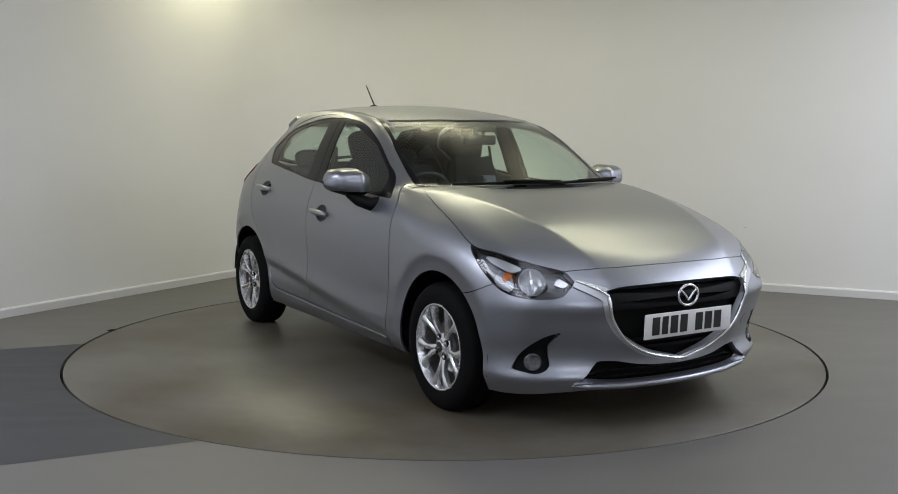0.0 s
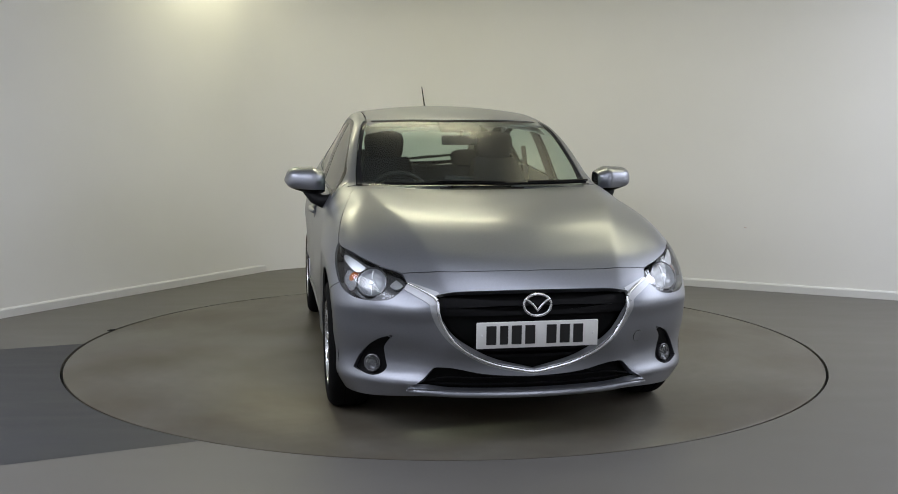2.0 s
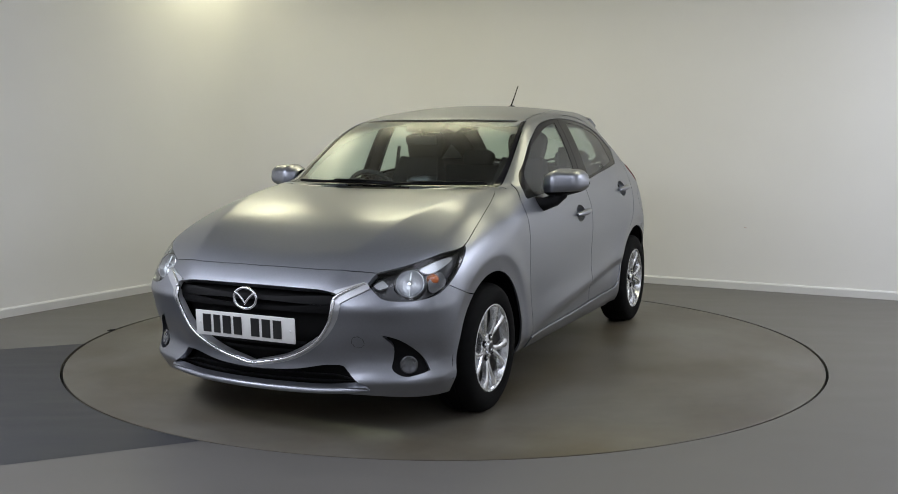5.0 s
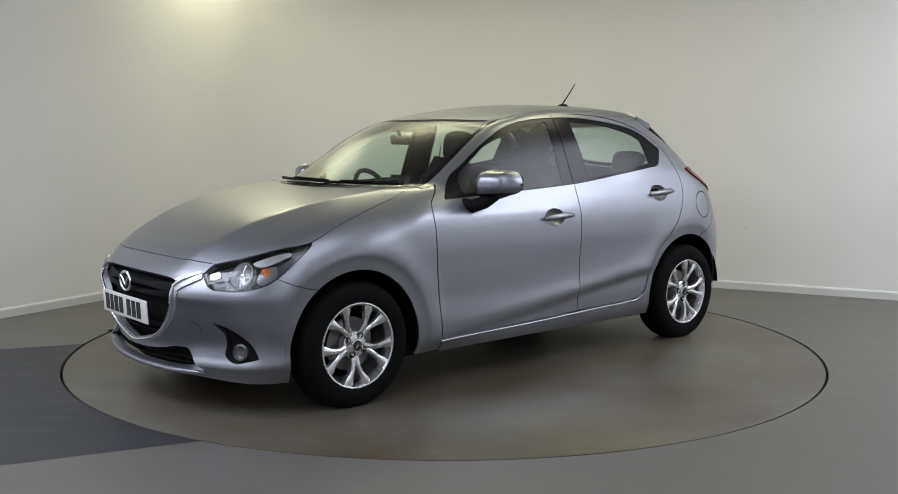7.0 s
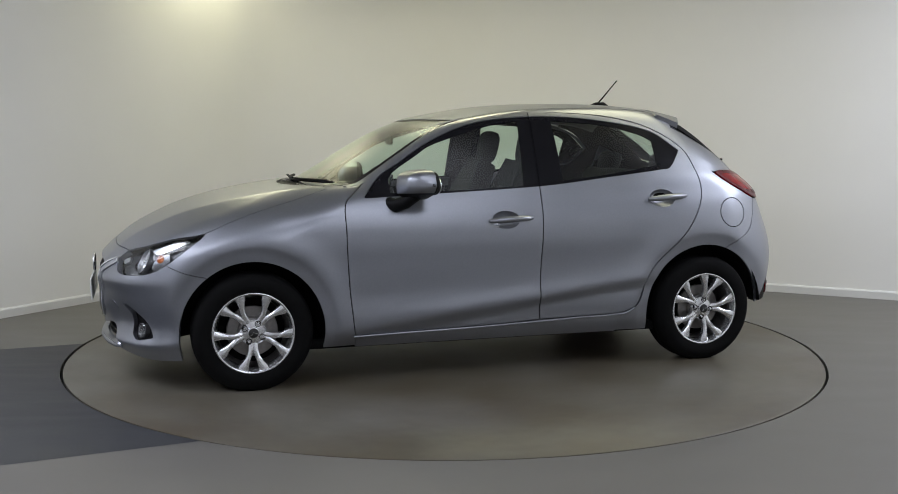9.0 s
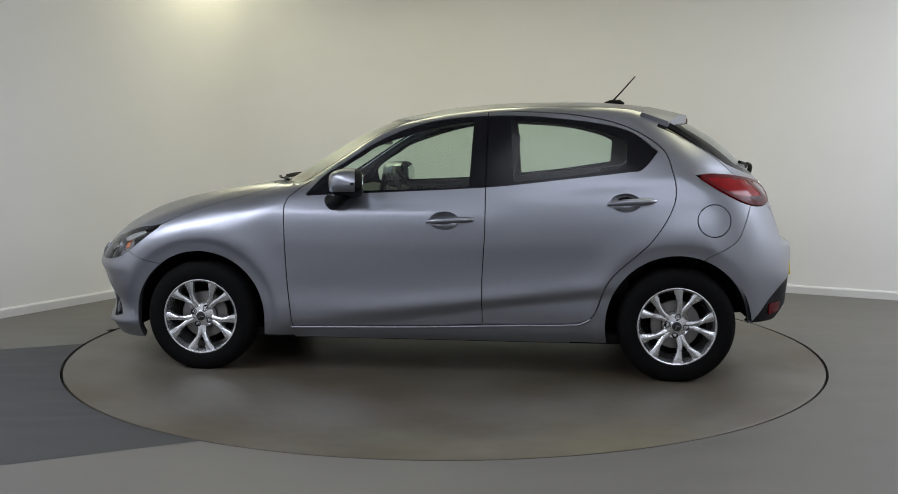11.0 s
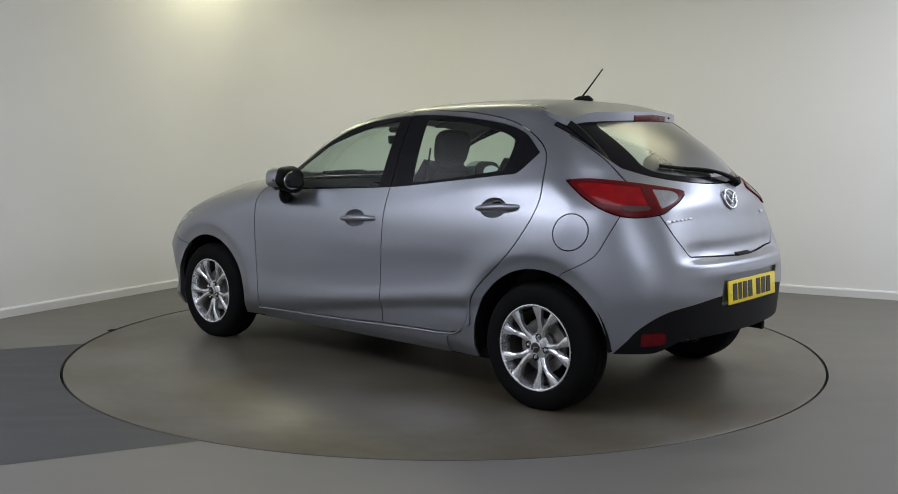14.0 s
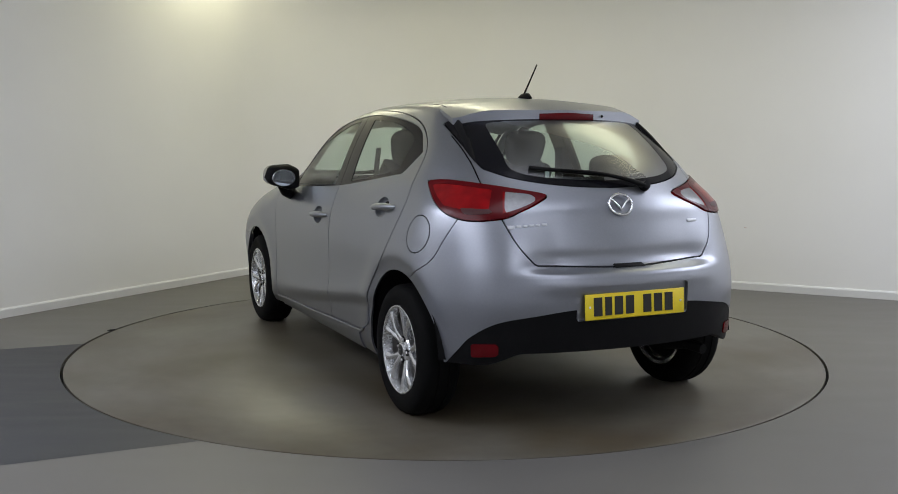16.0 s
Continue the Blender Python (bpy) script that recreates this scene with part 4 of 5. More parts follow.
def wheel_data():
    tyre = lathe("tyre", [(.205, .082), (.212, .093), (.222, .0965), (.246, .098), (.272, .094), (.290, .083), (.299, .070), (.3055, .050), (.306, .030), (.302, .028), (.302, .022), (.306, .020), (.306, -.020), (.302, -.022), (.302, -.028), (.306, -.030), (.3055, -.05), (.299, -.070), (.290, -.083), (.272, -.094), (.246, -.098), (.212, -.093), (.205, -.08)], RUBBER, 96, angle=30)
    # the tread is pressed flat where it stands
    for v in tyre.vertices:
        v.co.y = max(-WHEEL_UP, min(WHEEL_UP, v.co.y))
    rim = lathe("rim", [(.190, -.085), (.206, -.090), (.207, .084), (.206, .091), (.202, .092), (.1965, .090), (.1935, .080), (.190, .068), (.184, .05), (.180, .0), (.176, -.08)], ALLOY, 72, angle=30)
    barrel = lathe("barrel", [(.178, .05), (.172, -.03), (.169, -.034), (.172, -.05)], STEEL, 48)
    backing = lathe("backing", [(.174, -.050), (.06, -.055), (.0, -.055)], DARK, 48)
    disc = lathe("brake_disc", [(.0, -.004), (.128, -.004), (.130, .0), (.130, .010), (.128, .014), (.075, .014), (.070, .03), (.0, .03)], STEEL, 48)
    hub = lathe("hub", [(.0, .082), (.024, .082), (.030, .080), (.033, .070), (.056, .066), (.065, .058), (.067, .03), (.06, .02), (.0, .02)], ALLOY, 40, angle=30)
    cap = lathe("centre_cap", [(.0, .087), (.018, .0865), (.0245, .084), (.026, .078)], INK, 28)
    nut = lathe("wheel_nut", [(.0, .018), (.006, .017), (.0085, .012), (.009, .0), (.0, .0)], CHROME, 6)
    socket = lathe("nut_socket", [(.0155, .0), (.0155, .004), (.0125, .004), (.012, -.004), (.0, -.004)], DARK, 20)
    # forked spokes: two arms that spring from one root
    bm = bmesh.new()

    def arm(lean):
        rows = []
        for i in range(9):
            t = i / 8
            r = .050 + (.198 - .050) * t
            ang = lean * radians(6.0 + 9.5 * ease(.1, 1.0, t))
            w = .0165 - .0050 * float(ease(.0, .45, t)) + .0140 * float(ease(.50, 1.0, t)) ** 1.3
            top = .066 + .016 * math.sin(math.pi * .55 * t) + .004 * t
            c = Vector((r * math.cos(ang), r * math.sin(ang), 0))
            side = Vector((-math.sin(ang + lean * .25), math.cos(ang + lean * .25), 0))
            prof = [(-w * 1.2, -.026), (-w, -.006), (-w * .4, .0), (w * .4, .0), (w, -.006), (w * 1.2, -.026)]
            rows.append([bm.verts.new(c + side * p + Vector((0, 0, float(top) + h))) for p, h in prof])
        for lo, hi in zip(rows, rows[1:]):
            for k in range(5):
                bm.faces.new((lo[k], lo[k + 1], hi[k + 1], hi[k]))
            bm.faces.new((lo[5], lo[0], hi[0], hi[5]))

    arm(1)
    arm(-1)
    spoke = from_bm("spoke", bm, ALLOY, True, 38)
    cap_badge = tube("cap_badge", [(-.018, .006, .088), (-.009, .004, .0885), (.0, -.006, .0885), (.009, .004, .0885), (.018, .006, .088)], .0022, CHROME, 6)
    return tyre, rim, barrel, backing, disc, hub, cap, nut, socket, spoke, cap_badge


def build_wheels():
    tyre, rim, barrel, backing, disc, hub, cap, nut, socket, spoke, cap_badge = wheel_data()
    for cx in (AXLE, -AXLE):
        for s in (1, -1):
            wheel = new("wheel")
            wheel.parent = car
            tagged(wheel, "silver ten-spoke alloy wheel with black tyre")
            spin = 17 * s + (20 if cx < 0 else 0)
            wheel.matrix_local = pose(cx, s * .735, WHEEL_UP, -90 * s, 0, 0) @ pose(0, 0, 0, 0, 0, spin)
            part("tyre", tyre, wheel, "black rubber tyre").matrix_local = pose(0, 0, 0, 0, 0, -spin)
            part("rim", rim, wheel)
            part("barrel", barrel, wheel, "grey inner wheel barrel")
            part("backing", backing, wheel, "dark brake backing plate")
            part("brake_disc", disc, wheel, "grey steel brake disc")
            part("hub", hub, wheel)
            part("centre_cap", cap, wheel, "black centre cap")
            part("cap_badge", cap_badge, wheel, "small chrome mark on the cap")
            for k in range(5):
                part("spoke", spoke, wheel).matrix_local = pose(0, 0, 0, 0, 0, 72 * k)
            for k in range(4):
                a = radians(45 + 90 * k)
                part("nut_socket", socket, wheel).matrix_local = pose(.050 * math.cos(a), .050 * math.sin(a), .0672)
                part("wheel_nut", nut, wheel).matrix_local = pose(.050 * math.cos(a), .050 * math.sin(a), .060)


build_skin()
build_underbody()
build_wheels()


def plate(name, mat, at, label):
    """A number plate with plain bars in place of its characters."""
    ob = part(name, box(name, (.008, .520, .111), mat, .003, at), car, label)
    y = -.222
    for k in range(7):
        w = .048 if k != 1 else .040
        part("plate_bar", box("plate_bar", (.003, w - .006, .079), INK, 0, at @ pose(.0052, y + w / 2, .001)), ob, "plain black bar")
        y += w + .0095 + (.034 if k == 3 else 0)
    for sy in (-.238, .238):
        part("plate_screw", lathe("plate_screw", [(.0, .0025), (.004, .002), (.0055, .0)], METAL, 12, at @ pose(.0045, sy, 0, 0, 90, 0)), ob)
    return ob


def badge(parent, at, rx, rz):
    """A chrome oval ring with a winged bar in it."""
    ring = tube("badge_ring", [(.0, rx * math.cos(2 * math.pi * i / 40), rz * math.sin(2 * math.pi * i / 40)) for i in range(40)], .0065, CHROME, 8, 1.0, True)
    ob = part("badge", ring, parent, "chrome oval badge")
    ob.matrix_local = at
    wing = [(.002, -rx * .93 + 2 * rx * .93 * i / 12, rz * (.45 - .95 * (1 - abs(i - 6) / 6) ** 1.6 + .10 * abs(i - 6) / 6)) for i in range(13)]
    part("badge_wing", tube("badge_wing", wing, .0055, CHROME, 8), ob)


def build_spoiler():
    """The roof spoiler: a wedge that carries the roof's line on over the rear window."""
    bm = bmesh.new()
    top, low = [], []
    n, m = 30, 8
    for i in range(n + 1):
        y = -.535 + 1.07 * i / n
        a = abs(y)
        x0, x1 = -1.170 + .22 * a * a, -1.405 + .56 * a * a
        a_row, b_row = [], []
        for j in range(m + 1):
            t = j / m
            x = x0 + (x1 - x0) * t
            drop = .020 * float(ease(.36, .53, a))
            thick = 1 - .45 * float(ease(.38, .53, a))
            z = skin_z(x, y) - .012 * float(ease(.44, .53, a)) + .003 - drop * t - .007 * t
            a_row.append(bm.verts.new((x, y, z)))
            b_row.append(bm.verts.new((x + .012 * (1 - t), y * .99, z - (.016 + .040 * (1 - (1 - t) ** 2)) * thick)))
        top.append(a_row)
        low.append(b_row)
    for grid in (top, low):
        for r, q in zip(grid, grid[1:]):
            for j in range(m):
                bm.faces.new((r[j], r[j + 1], q[j + 1], q[j]))
    for r, q in zip(range(n), range(1, n + 1)):
        for j in (0, m):
            bm.faces.new((top[r][j], top[q][j], low[q][j], low[r][j]))
    for i in (0, n):
        for j in range(m):
            bm.faces.new((top[i][j], top[i][j + 1], low[i][j + 1], low[i][j]))
    spoiler = part("roof_spoiler", from_bm("roof_spoiler", bm, PAINT, True, 45), car)
    bm = bmesh.new()
    rows = []
    for i in range(13):
        y = -.150 + .30 * i / 12
        x, z = -1.4075 + .56 * y * y, skin_z(-1.405 + .56 * y * y, y) - .004
        lean = .006 * abs(i - 6) / 6
        rows.append([bm.verts.new(p) for p in ((x + .02, y, z - .012), (x - .001, y, z - .012 - lean), (x - .003, y, z - .016 - lean), (x - .003, y, z - .042), (x - .001, y, z - .046), (x + .02, y, z - .046))])
    for r, q in zip(rows, rows[1:]):
        for k in range(5):
            bm.faces.new((r[k], r[k + 1], q[k + 1], q[k]))
    bm.faces.new(rows[0])
    bm.faces.new(rows[-1])
    part("brake_light", from_bm("brake_light", bm, DEEPRED, True, 40), spoiler, "dark red high-level brake light strip")
    for side in (1, -1):
        bm = bmesh.new()
        rows = []
        for i in range(15):
            z = 1.165 + .225 * i / 14
            a = .515 + .20 * max(0, 1.345 - z)
            x, h = skin_x(a, z, False), .044 * float(ease(1.165, 1.37, z))
            rows.append([bm.verts.new(p) for p in ((x + .012, side * (a + .012), z), (x - h, side * (a - .002), z), (x - h, side * (a - .010), z), (x + .012, side * (a - .030), z))])
        for r, q in zip(rows, rows[1:]):
            for k in range(3):
                bm.faces.new((r[k], r[k + 1], q[k + 1], q[k]))
        bm.faces.new(rows[0])
        bm.faces.new(rows[-1])
        part("side_fin", from_bm("side_fin", bm, BLACK, True, 40), spoiler, "black fin beside the rear window")
    part("washer_jet", lathe("washer_jet", [(.0, .008), (.005, .006), (.007, .0)], BLACK, 10, pose(-1.388, -.205, skin_z(-1.38, .205) - .030, 0, -90, 0)), spoiler)


def build_mirrors():
    for s in (1, -1):
        def shell(name, squash, mat, z_from, z_to, grow=1.0, keep_back=True):
            bm = bmesh.new()
            rows = []
            for i in range(15):
                u = i / 14
                y = .786 + .220 * u
                rows.append([])
                taper = (1 - .20 * u) * math.sqrt(max(.02, 1 - max(0, (u - .70) / .30) ** 2.6)) * math.sqrt(min(1, .35 + u * 2.2))
                for k in range(22):
                    a = 2 * math.pi * k / 22
                    ca, sa = math.cos(a), math.sin(a)
                    dx = .150 * taper * math.copysign(abs(ca) ** .8, ca)
                    if dx < 0:
                        dx *= .34
                    dz = .088 * taper * math.copysign(abs(sa) ** .55, sa)
                    if dz < 0:
                        dz *= 1.12 - .62 * u
                    rows[-1].append(bm.verts.new((.425 + dx * grow - .035 * u, s * y, 1.030 + .006 * u + dz * grow)))
            for r, q in zip(rows, rows[1:]):
                for k in range(22):
                    bm.faces.new((r[k], r[(k + 1) % 22], q[(k + 1) % 22], q[k]))
            bm.faces.new(rows[0])
            bm.faces.new(rows[-1])
            for side, z in ((1, z_from), (-1, z_to)):
                if z is not None:
                    geom = bm.verts[:] + bm.edges[:] + bm.faces[:]
                    bmesh.ops.bisect_plane(bm, geom=geom, plane_co=(.42, s * .89, z), plane_no=(0, -.05 * s, side), clear_inner=True)
            if name == "mirror_cap":
                bmesh.ops.bisect_plane(bm, geom=bm.verts[:] + bm.edges[:] + bm.faces[:], plane_co=(.402, s * .89, 1.0), plane_no=(1, s * .17, 0), clear_inner=True)
            return from_bm(name, bm, mat, True, 50)

        base = shell("door_mirror", 1, BLACK, None, None, .975)
        mirror = part("door_mirror", base, car, "silver-capped door mirror on a black foot")
        part("mirror_cap", shell("mirror_cap", 1, PAINT, .992, None), mirror)
        foot = []
        foot = tube("mirror_foot", [(.57, s * .752, .935), (.545, s * .80, .925), (.50, s * .845, .945), (.455, s * .875, .985)], [.036, .036, .034, .034], BLACK, 12, 1.0)
        part("mirror_foot", foot, mirror, "black mirror foot")
        part("mirror_glass", lathe("mirror_glass", [(.0, .003), (.97, .003), (1.0, .0), (1.0, -.004)], MIRROR, 36, pose(.3600, s * .893, 1.033, 0, -90, 0) @ pose(0, 0, 0, s * 9.6, 0, 0) @ Matrix.Diagonal((.051, .076, 1, 1))), mirror, "mirror glass")
        part("repeater", box("repeater", (.035, .06, .006), LENS, .002, pose(.475, s * .93, 1.030, 0, 0, s * -38)), mirror)


def build_handles():
    for s in (1, -1):
        for x0, x1, z0, z1 in ((.035, -.215, .833, .846), (-.915, -1.162, .934, .951)):
            pts, rad = [], []
            for i in range(13):
                t = i / 12
                x, z = x0 + (x1 - x0) * t, z0 + (z1 - z0) * t
                out = .030 * math.sin(math.pi * min(1, max(0, t * .92 + .08))) ** .55
                pts.append((x, s * (skin_y(x, z) + out - .004), z + .004 * math.sin(math.pi * t)))
                rad.append(.0095 + .009 * math.sin(math.pi * t) ** .5)
            handle = part("door_handle", tube("door_handle", pts, rad, PAINT, 12, .95), car, "silver pull handle")
            cx, cz = CUPS[0] if x0 > -.5 else CUPS[1]
            bm = bmesh.new()
            rings = []
            for r, d in ((1.03, -.0005), (.985, -.003), (.90, -.011), (.70, -.022), (.40, -.028), (.12, -.029)):
                ring = []
                for k in range(32):
                    a = 2 * math.pi * k / 32
                    px, pz = cx + CUP_X * r * math.cos(a), cz + CUP_Z * r * math.sin(a)
                    ring.append(bm.verts.new((px, s * (skin_y(px, pz) + d), pz)))
                rings.append(ring)
            for lo, hi in zip(rings, rings[1:]):
                for k in range(32):
                    bm.faces.new((lo[k], lo[(k + 1) % 32], hi[(k + 1) % 32], hi[k]))
            bm.faces.new(rings[-1])
            part("handle_cup", from_bm("handle_cup", bm, PAINT, True), handle, "recessed cup behind the handle")



def build_trim():
    at = pose(skin_x(.0, .467) + .010, 0, .467, 0, 3.0, 0)
    plate("front_number_plate", PLATE_W, at, "white front number plate with plain black bars")
    at = pose(-1.976, 0, .562, 0, -4.0, 180)
    plate("rear_number_plate", PLATE_Y, at, "yellow rear number plate with plain black bars")
    badge(car, pose(skin_x(0, .59) + .010, 0, .588, 0, 0, 0), .058, .045)
    badge(car, pose(skin_x(0, .985, False) - .006, 0, .985, 0, -19, 180), .060, .047)
    y = .540
    for w in (.032, .020, .018, .022, .018, .024):
        z = .899 + (.540 - y) * .06
        part("boot_script_bar", box("boot_script_bar", (.004, w, .010 if w < .03 else .015), SATIN, .001, pose(skin_x(y - w / 2, z, False) - .002, y - w / 2, z, 0, 18, -14)), car, "small chrome bar")
        y -= w + .008
    part("boot_script_bar", box("boot_script_bar", (.004, .064, .015), SATIN, .002, pose(skin_x(.41, .902, False) - .002, -.412, .902, 0, 18, 12)), car, "small chrome bar")
    part("gate_handle", box("gate_handle", (.05, .16, .030), BLACK, .008, pose(-1.908, 0, .719, 0, -20, 0)), car, "black tailgate release")
    # aerial
    part("aerial_base", tube("aerial_base", [(-.93, 0, skin_z(-.93, 0) + .001), (-.965, 0, skin_z(-.96, 0) + .007), (-1.02, 0, skin_z(-1.02, 0) + .012), (-1.045, 0, skin_z(-1.045, 0) + .004)], [.006, .016, .017, .010], BLACK, 12), car, "black aerial base")
    part("aerial", tube("aerial", [(-.975, 0, 1.490), (-1.04, 0, 1.562), (-1.108, 0, 1.640)], [.0055, .0040, .0034], BLACK, 8), car, "thin black roof aerial")
    # wipers
    for y0, y1, up in ((-.50, .12, .030), (.10, .60, .018)):
        pts = []
        for i in range(15):
            y = y0 + (y1 - y0) * i / 14
            x = .985 - .40 * y * y - up * math.sin(math.pi * i / 14) * .6
            pts.append((x, y, skin_z(x, y) + .016))
        blade = part("windscreen_wiper", tube("windscreen_wiper", pts, .010, BLACK, 8, .8), car, "black windscreen wiper at rest")
        arm = [(p[0] + .03 * (1 - i / 14), p[1], p[2] + .010) for i, p in enumerate(pts)][6:] if y0 < 0 else [(p[0] + .03, p[1], p[2] + .010) for p in pts][4:]
        part("wiper_arm", tube("wiper_arm", arm, .008, BLACK, 8, .7), blade)
    piv = Vector((skin_x(.16, 1.062, False) - .02, -.165, 1.062))
    pts = [piv]
    for i in range(1, 9):
        t = i / 8
        y, z = -.165 + .40 * t, 1.062 + .075 * t + .016 * math.sin(math.pi * t)
        pts.append(Vector((skin_x(y, z, False) - .028 - .01 * math.sin(math.pi * t), y, z)))
    wiper = part("rear_wiper", tube("rear_wiper", pts, [.020, .018, .015, .013, .012, .011, .010, .009, .008], BLACK, 10, .7), car, "black rear window wiper")
    blade = []
    for i in range(11):
        t = i / 10
        y, z = .02 + .34 * t, 1.112 + .034 * t
        blade.append((skin_x(y, z, False) - .014, y, z))
    part("wiper_blade", tube("wiper_blade", blade, .009, BLACK, 8), wiper)
    part("wiper_pivot", lathe("wiper_pivot", [(.0, .02), (.018, .018), (.024, .0), (.024, -.02)], BLACK, 18, Matrix.Translation(piv) @ pose(0, 0, 0, 0, -70, 0)), wiper)


def seat(x, y, wide, tall, group_label):
    """A car seat with bolsters and a headrest."""
    ob = new("car_seat")
    ob.parent = car
    tagged(ob, group_label)
    ob.matrix_local = pose(x, y, 0)
    part("cushion", box("cushion", (.50, wide, .16), CLOTH, .05, pose(.22, 0, .50, 0, -6, 0), 3), ob)
    bm = bmesh.new()
    rows = []
    for i in range(11):
        t = i / 10
        w = wide * (.47 + .05 * math.sin(math.pi * min(1, t * 1.4)) - .16 * max(0, t - .55) / .45)
        cx, cz = -.02 - .26 * t * tall, .50 + .62 * t * tall
        d = .075 - .030 * t
        rows.append([bm.verts.new((cx + dx * d, dy * w, cz + dx * .03)) for dx, dy in ((1.0, -.55), (1.25, -.85), (.6, -1.0), (-.9, -.9), (-1.0, 0), (-.9, .9), (.6, 1.0), (1.25, .85), (1.0, .55), (.8, 0))])
    for r, q in zip(rows, rows[1:]):
        for k in range(10):
            bm.faces.new((r[k], r[(k + 1) % 10], q[(k + 1) % 10], q[k]))
    bm.faces.new(rows[0])
    bm.faces.new(rows[-1])
    bmesh.ops.bevel(bm, geom=[e for e in bm.edges if len(e.link_faces) == 2 and e.calc_face_angle(0) > 1.0], offset=.02, segments=2, affect="EDGES")
    part("backrest", from_bm("backrest", bm, CLOTH, True, 60), ob)
    return ob


def headrest(ob, x, y, z, w, h, turn=12):
    bm = bmesh.new()
    bmesh.ops.create_uvsphere(bm, u_segments=20, v_segments=14, radius=1)
    for v in bm.verts:
        v.co = Vector([math.copysign(abs(c) ** .62, c) for c in v.co])
        v.co = Vector((v.co.x * .048, v.co.y * w * (1 + .12 * v.co.z), v.co.z * h))
    bmesh.ops.transform(bm, matrix=pose(x, y, z, 0, -turn, 0), verts=bm.verts[:])
    part("headrest", from_bm("headrest", bm, CLOTH, True, 80), ob)
    for d in (-.05, .05):
        part("headrest_post", tube("headrest_post", [(x + .01, y + d, z - h * .7), (x + .035, y + d, z - h - .07)], .006, CHROME, 8), ob)


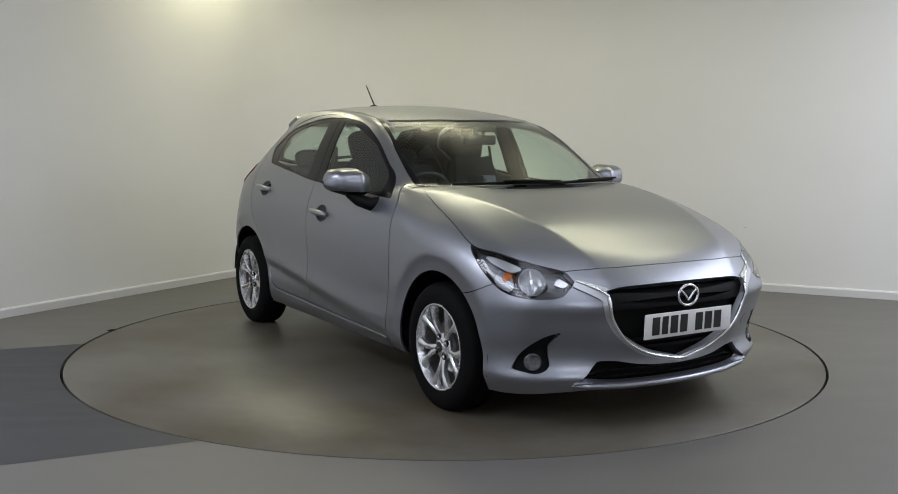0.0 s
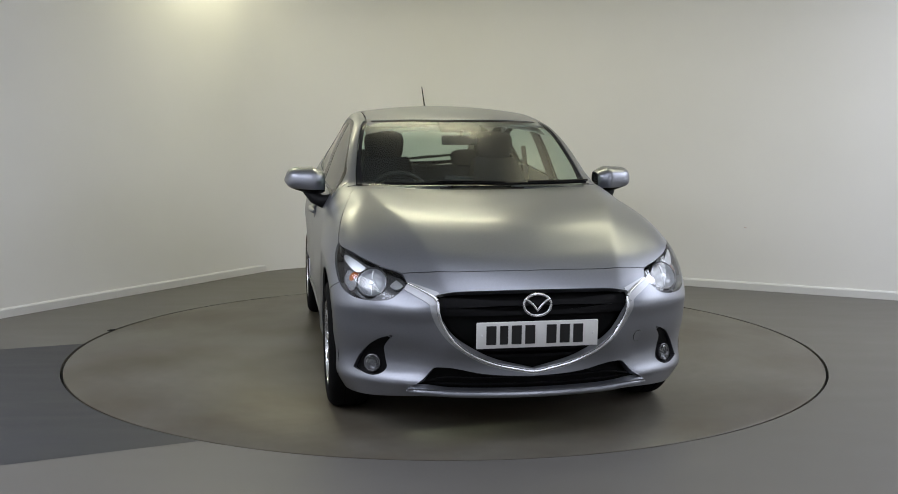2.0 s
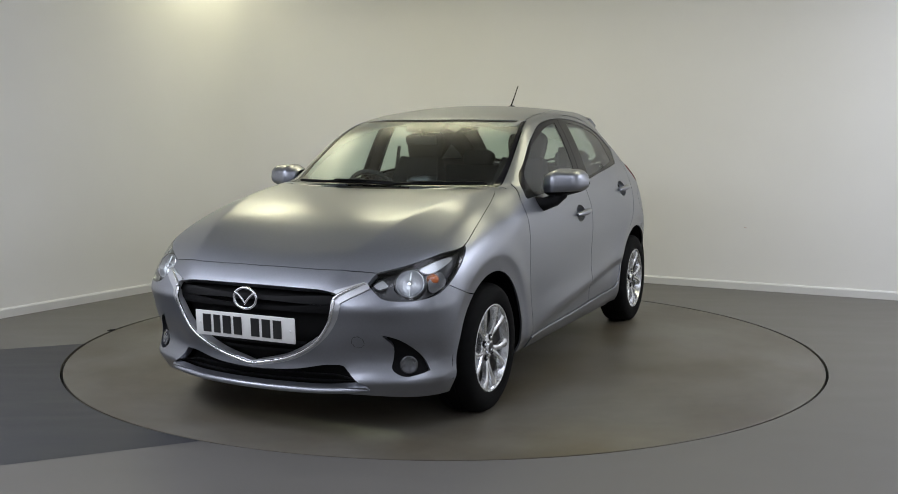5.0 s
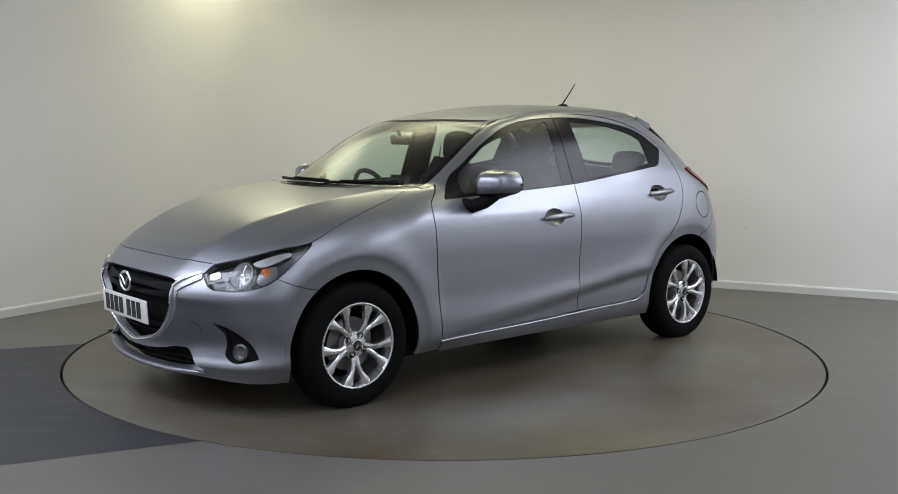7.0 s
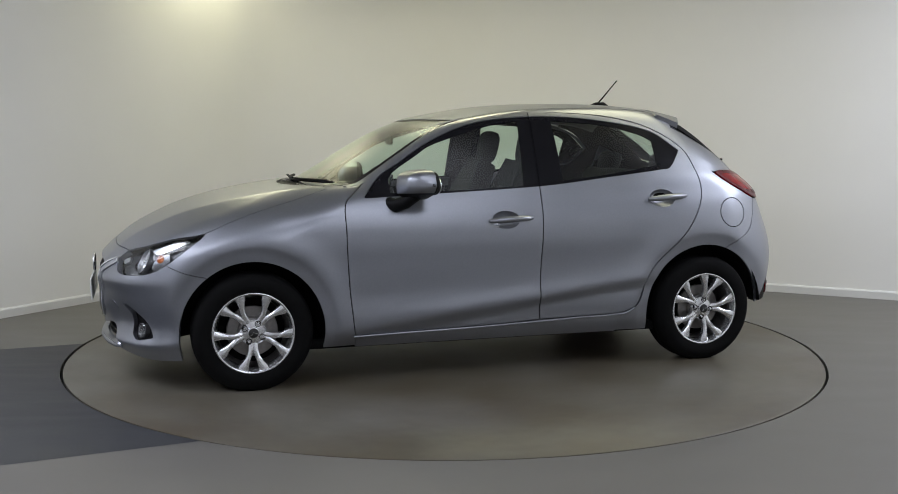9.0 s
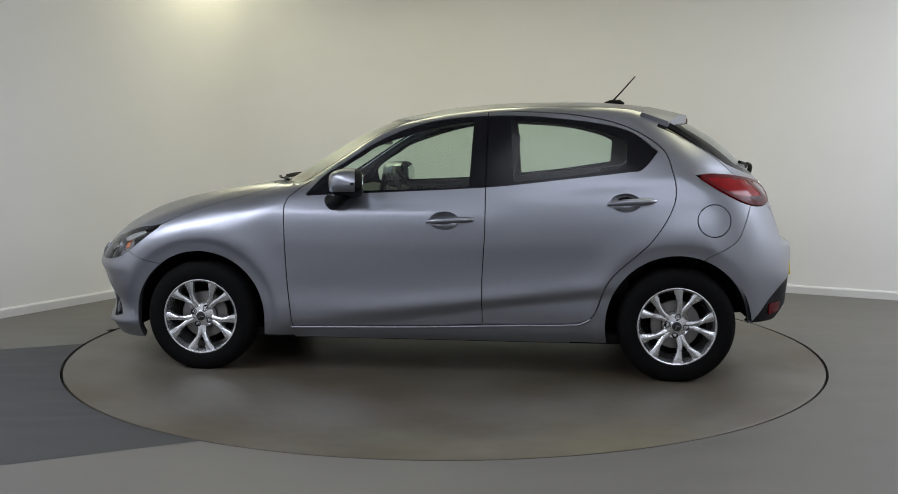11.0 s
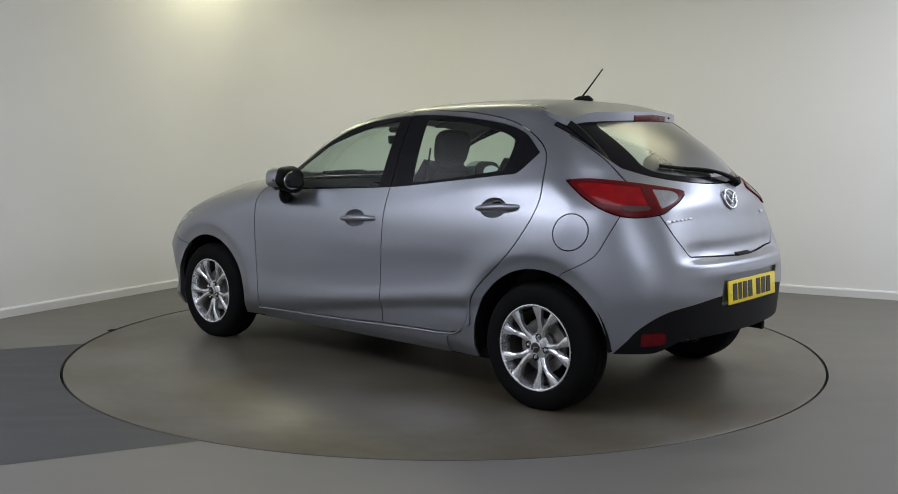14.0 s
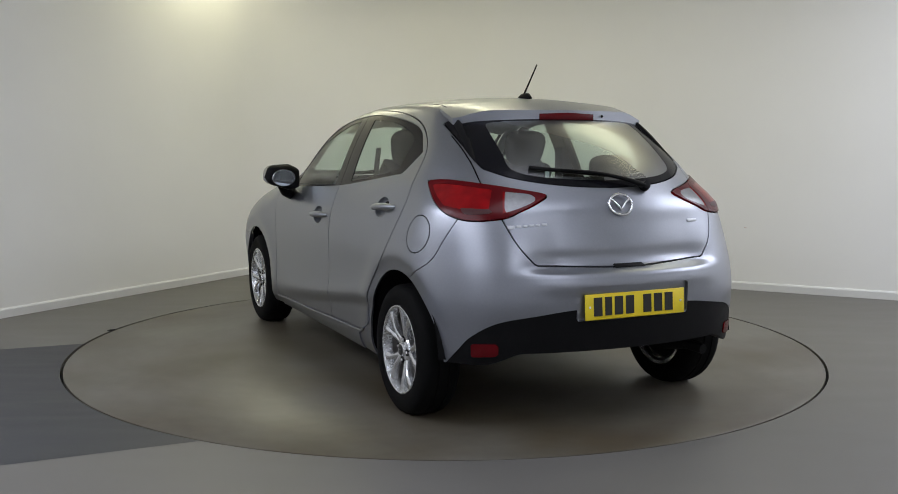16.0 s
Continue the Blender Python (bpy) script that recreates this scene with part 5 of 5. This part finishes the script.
def build_cabin():
    for y in (.36, -.36):
        ob = seat(-.05, y, .50, 1.0, "black cloth front car seat")
        headrest(ob, -.315, 0, 1.215, .125, .105)
    bench = new("rear_bench")
    bench.parent = car
    tagged(bench, "black cloth rear bench seat")
    part("bench_cushion", box("bench_cushion", (.50, 1.22, .17), CLOTH, .05, pose(-.80, 0, .52, 0, -6, 0), 3), bench)
    part("bench_back", box("bench_back", (.13, 1.24, .58), CLOTH, .05, pose(-1.14, 0, .80, 0, -20, 0), 3), bench)
    for y in (-.36, .36):
        headrest(bench, -1.245, y, 1.115, .12, .075, 18)
    # dashboard
    prof = [(.36, .60), (.34, .74), (.37, .86), (.43, .925), (.54, .955), (.70, .958), (.86, .945), (.90, .90), (.90, .55)]
    bm = bmesh.new()
    cols = []
    for i in range(19):
        y = -.66 + 1.32 * i / 18
        hump = .035 * math.exp(-((y + .36) / .15) ** 2)
        cols.append([bm.verts.new((px - .14 * (y / .66) ** 2 * (1 if px > .6 else .3), y, pz + (hump if .36 < px < .6 else 0))) for px, pz in prof])
    for r, q in zip(cols, cols[1:]):
        for k in range(len(prof) - 1):
            bm.faces.new((r[k], r[k + 1], q[k + 1], q[k]))
    dash = part("dashboard", from_bm("dashboard", bm, TRIM, True, 50), car, "dark grey moulded dashboard")
    part("display", box("display", (.012, .19, .11), GLOSS, .004, pose(.40, .0, 1.005, 0, -12, 0)), dash, "small upright screen")
    wheel_at = pose(.315, -.36, .915, 0, -64, 0)
    ring = [(.178 * math.cos(2 * math.pi * i / 40), .178 * math.sin(2 * math.pi * i / 40), 0) for i in range(40)]
    steer = part("steering_wheel", tube("steering_wheel", ring, .015, TRIM, 10, 1.0, True), car, "black steering wheel")
    steer.matrix_local = wheel_at
    part("wheel_boss", lathe("wheel_boss", [(.0, .025), (.045, .022), (.065, .0), (.04, -.05), (.0, -.05)], TRIM, 24), steer)
    for a in (0, 90, 180):
        part("wheel_spoke", box("wheel_spoke", (.13, .035, .014), TRIM, .005, pose(0, 0, -.004, 0, 0, a + 90) @ pose(.105, 0, 0)), steer)
    part("column", tube("column", [(.33, -.36, .905), (.52, -.36, .83)], .045, TRIM, 12), car)
    part("interior_mirror", box("interior_mirror", (.022, .205, .056), TRIM, .010, pose(.385, -.01, 1.262, 0, 8, -6)), car, "black rear-view mirror")
    part("mirror_stem", tube("mirror_stem", [(.39, 0, 1.285), (.42, 0, 1.32)], .010, BLACK, 8), car)
    part("sensor_housing", box("sensor_housing", (.10, .24, .035), TRIM, .012, pose(.325, 0, 1.340, 0, 25, 0)), car, "dark sensor housing on the windscreen")
    part("parcel_shelf", box("parcel_shelf", (.48, 1.16, .025), TRIM, .008, pose(-1.44, 0, 1.005, 0, 3, 0)), car)
    for s in (1, -1):
        part("sun_visor", box("sun_visor", (.15, .36, .016), LINER, .006, pose(.16, s * .34, 1.362, 0, 14, 0)), car)
        belt = [(-.40, s * .575, 1.22), (-.36, s * .60, .9), (-.28, s * .62, .55)]
        part("seat_belt", tube("seat_belt", belt, .022, TRIM, 8, .12), car)
    roof = sampled("top", np.linspace(-1.20, .26, 40), np.linspace(0, .535, 18), -.035)
    part("headliner", skin_mesh("headliner", roof, LINER, both=True, rim=0), car, "pale grey cloth headliner")


build_spoiler()
build_mirrors()
build_handles()
build_trim()
build_cabin()


# ---- movement ----
# seconds, degrees by which the table and the car on it stand turned
TURN = [(0.0, -58.99), (0.5, -62.47), (1.0, -67.98), (1.5, -73.73), (2.0, -79.94), (2.5, -85.71), (3.0, -91.94), (3.5, -97.72), (4.0, -103.92), (4.5, -109.67),
        (5.0, -115.62), (5.5, -121.62), (6.0, -127.62), (6.5, -133.62), (7.0, -139.62), (7.5, -145.22), (8.0, -151.40), (8.5, -157.07), (9.0, -163.13),
        (9.5, -168.92), (10.0, -174.66), (10.5, -180.40), (11.0, -186.14), (11.5, -191.83), (12.0, -197.87), (12.5, -203.40), (13.0, -209.52), (13.5, -215.29),
        (14.0, -221.41), (14.5, -227.05), (15.0, -233.12), (15.5, -238.78), (16.0, -244.83)]
PARKED = pose(-0.025, 0.027, 0.0)


def motions():
    walk(turntable, [(t, pose(0, 0, 0, 0, 0, a)) for t, a in TURN])
    walk(car, [(t, pose(0, 0, 0, 0, 0, a) @ PARKED) for t, a in TURN])


motions()
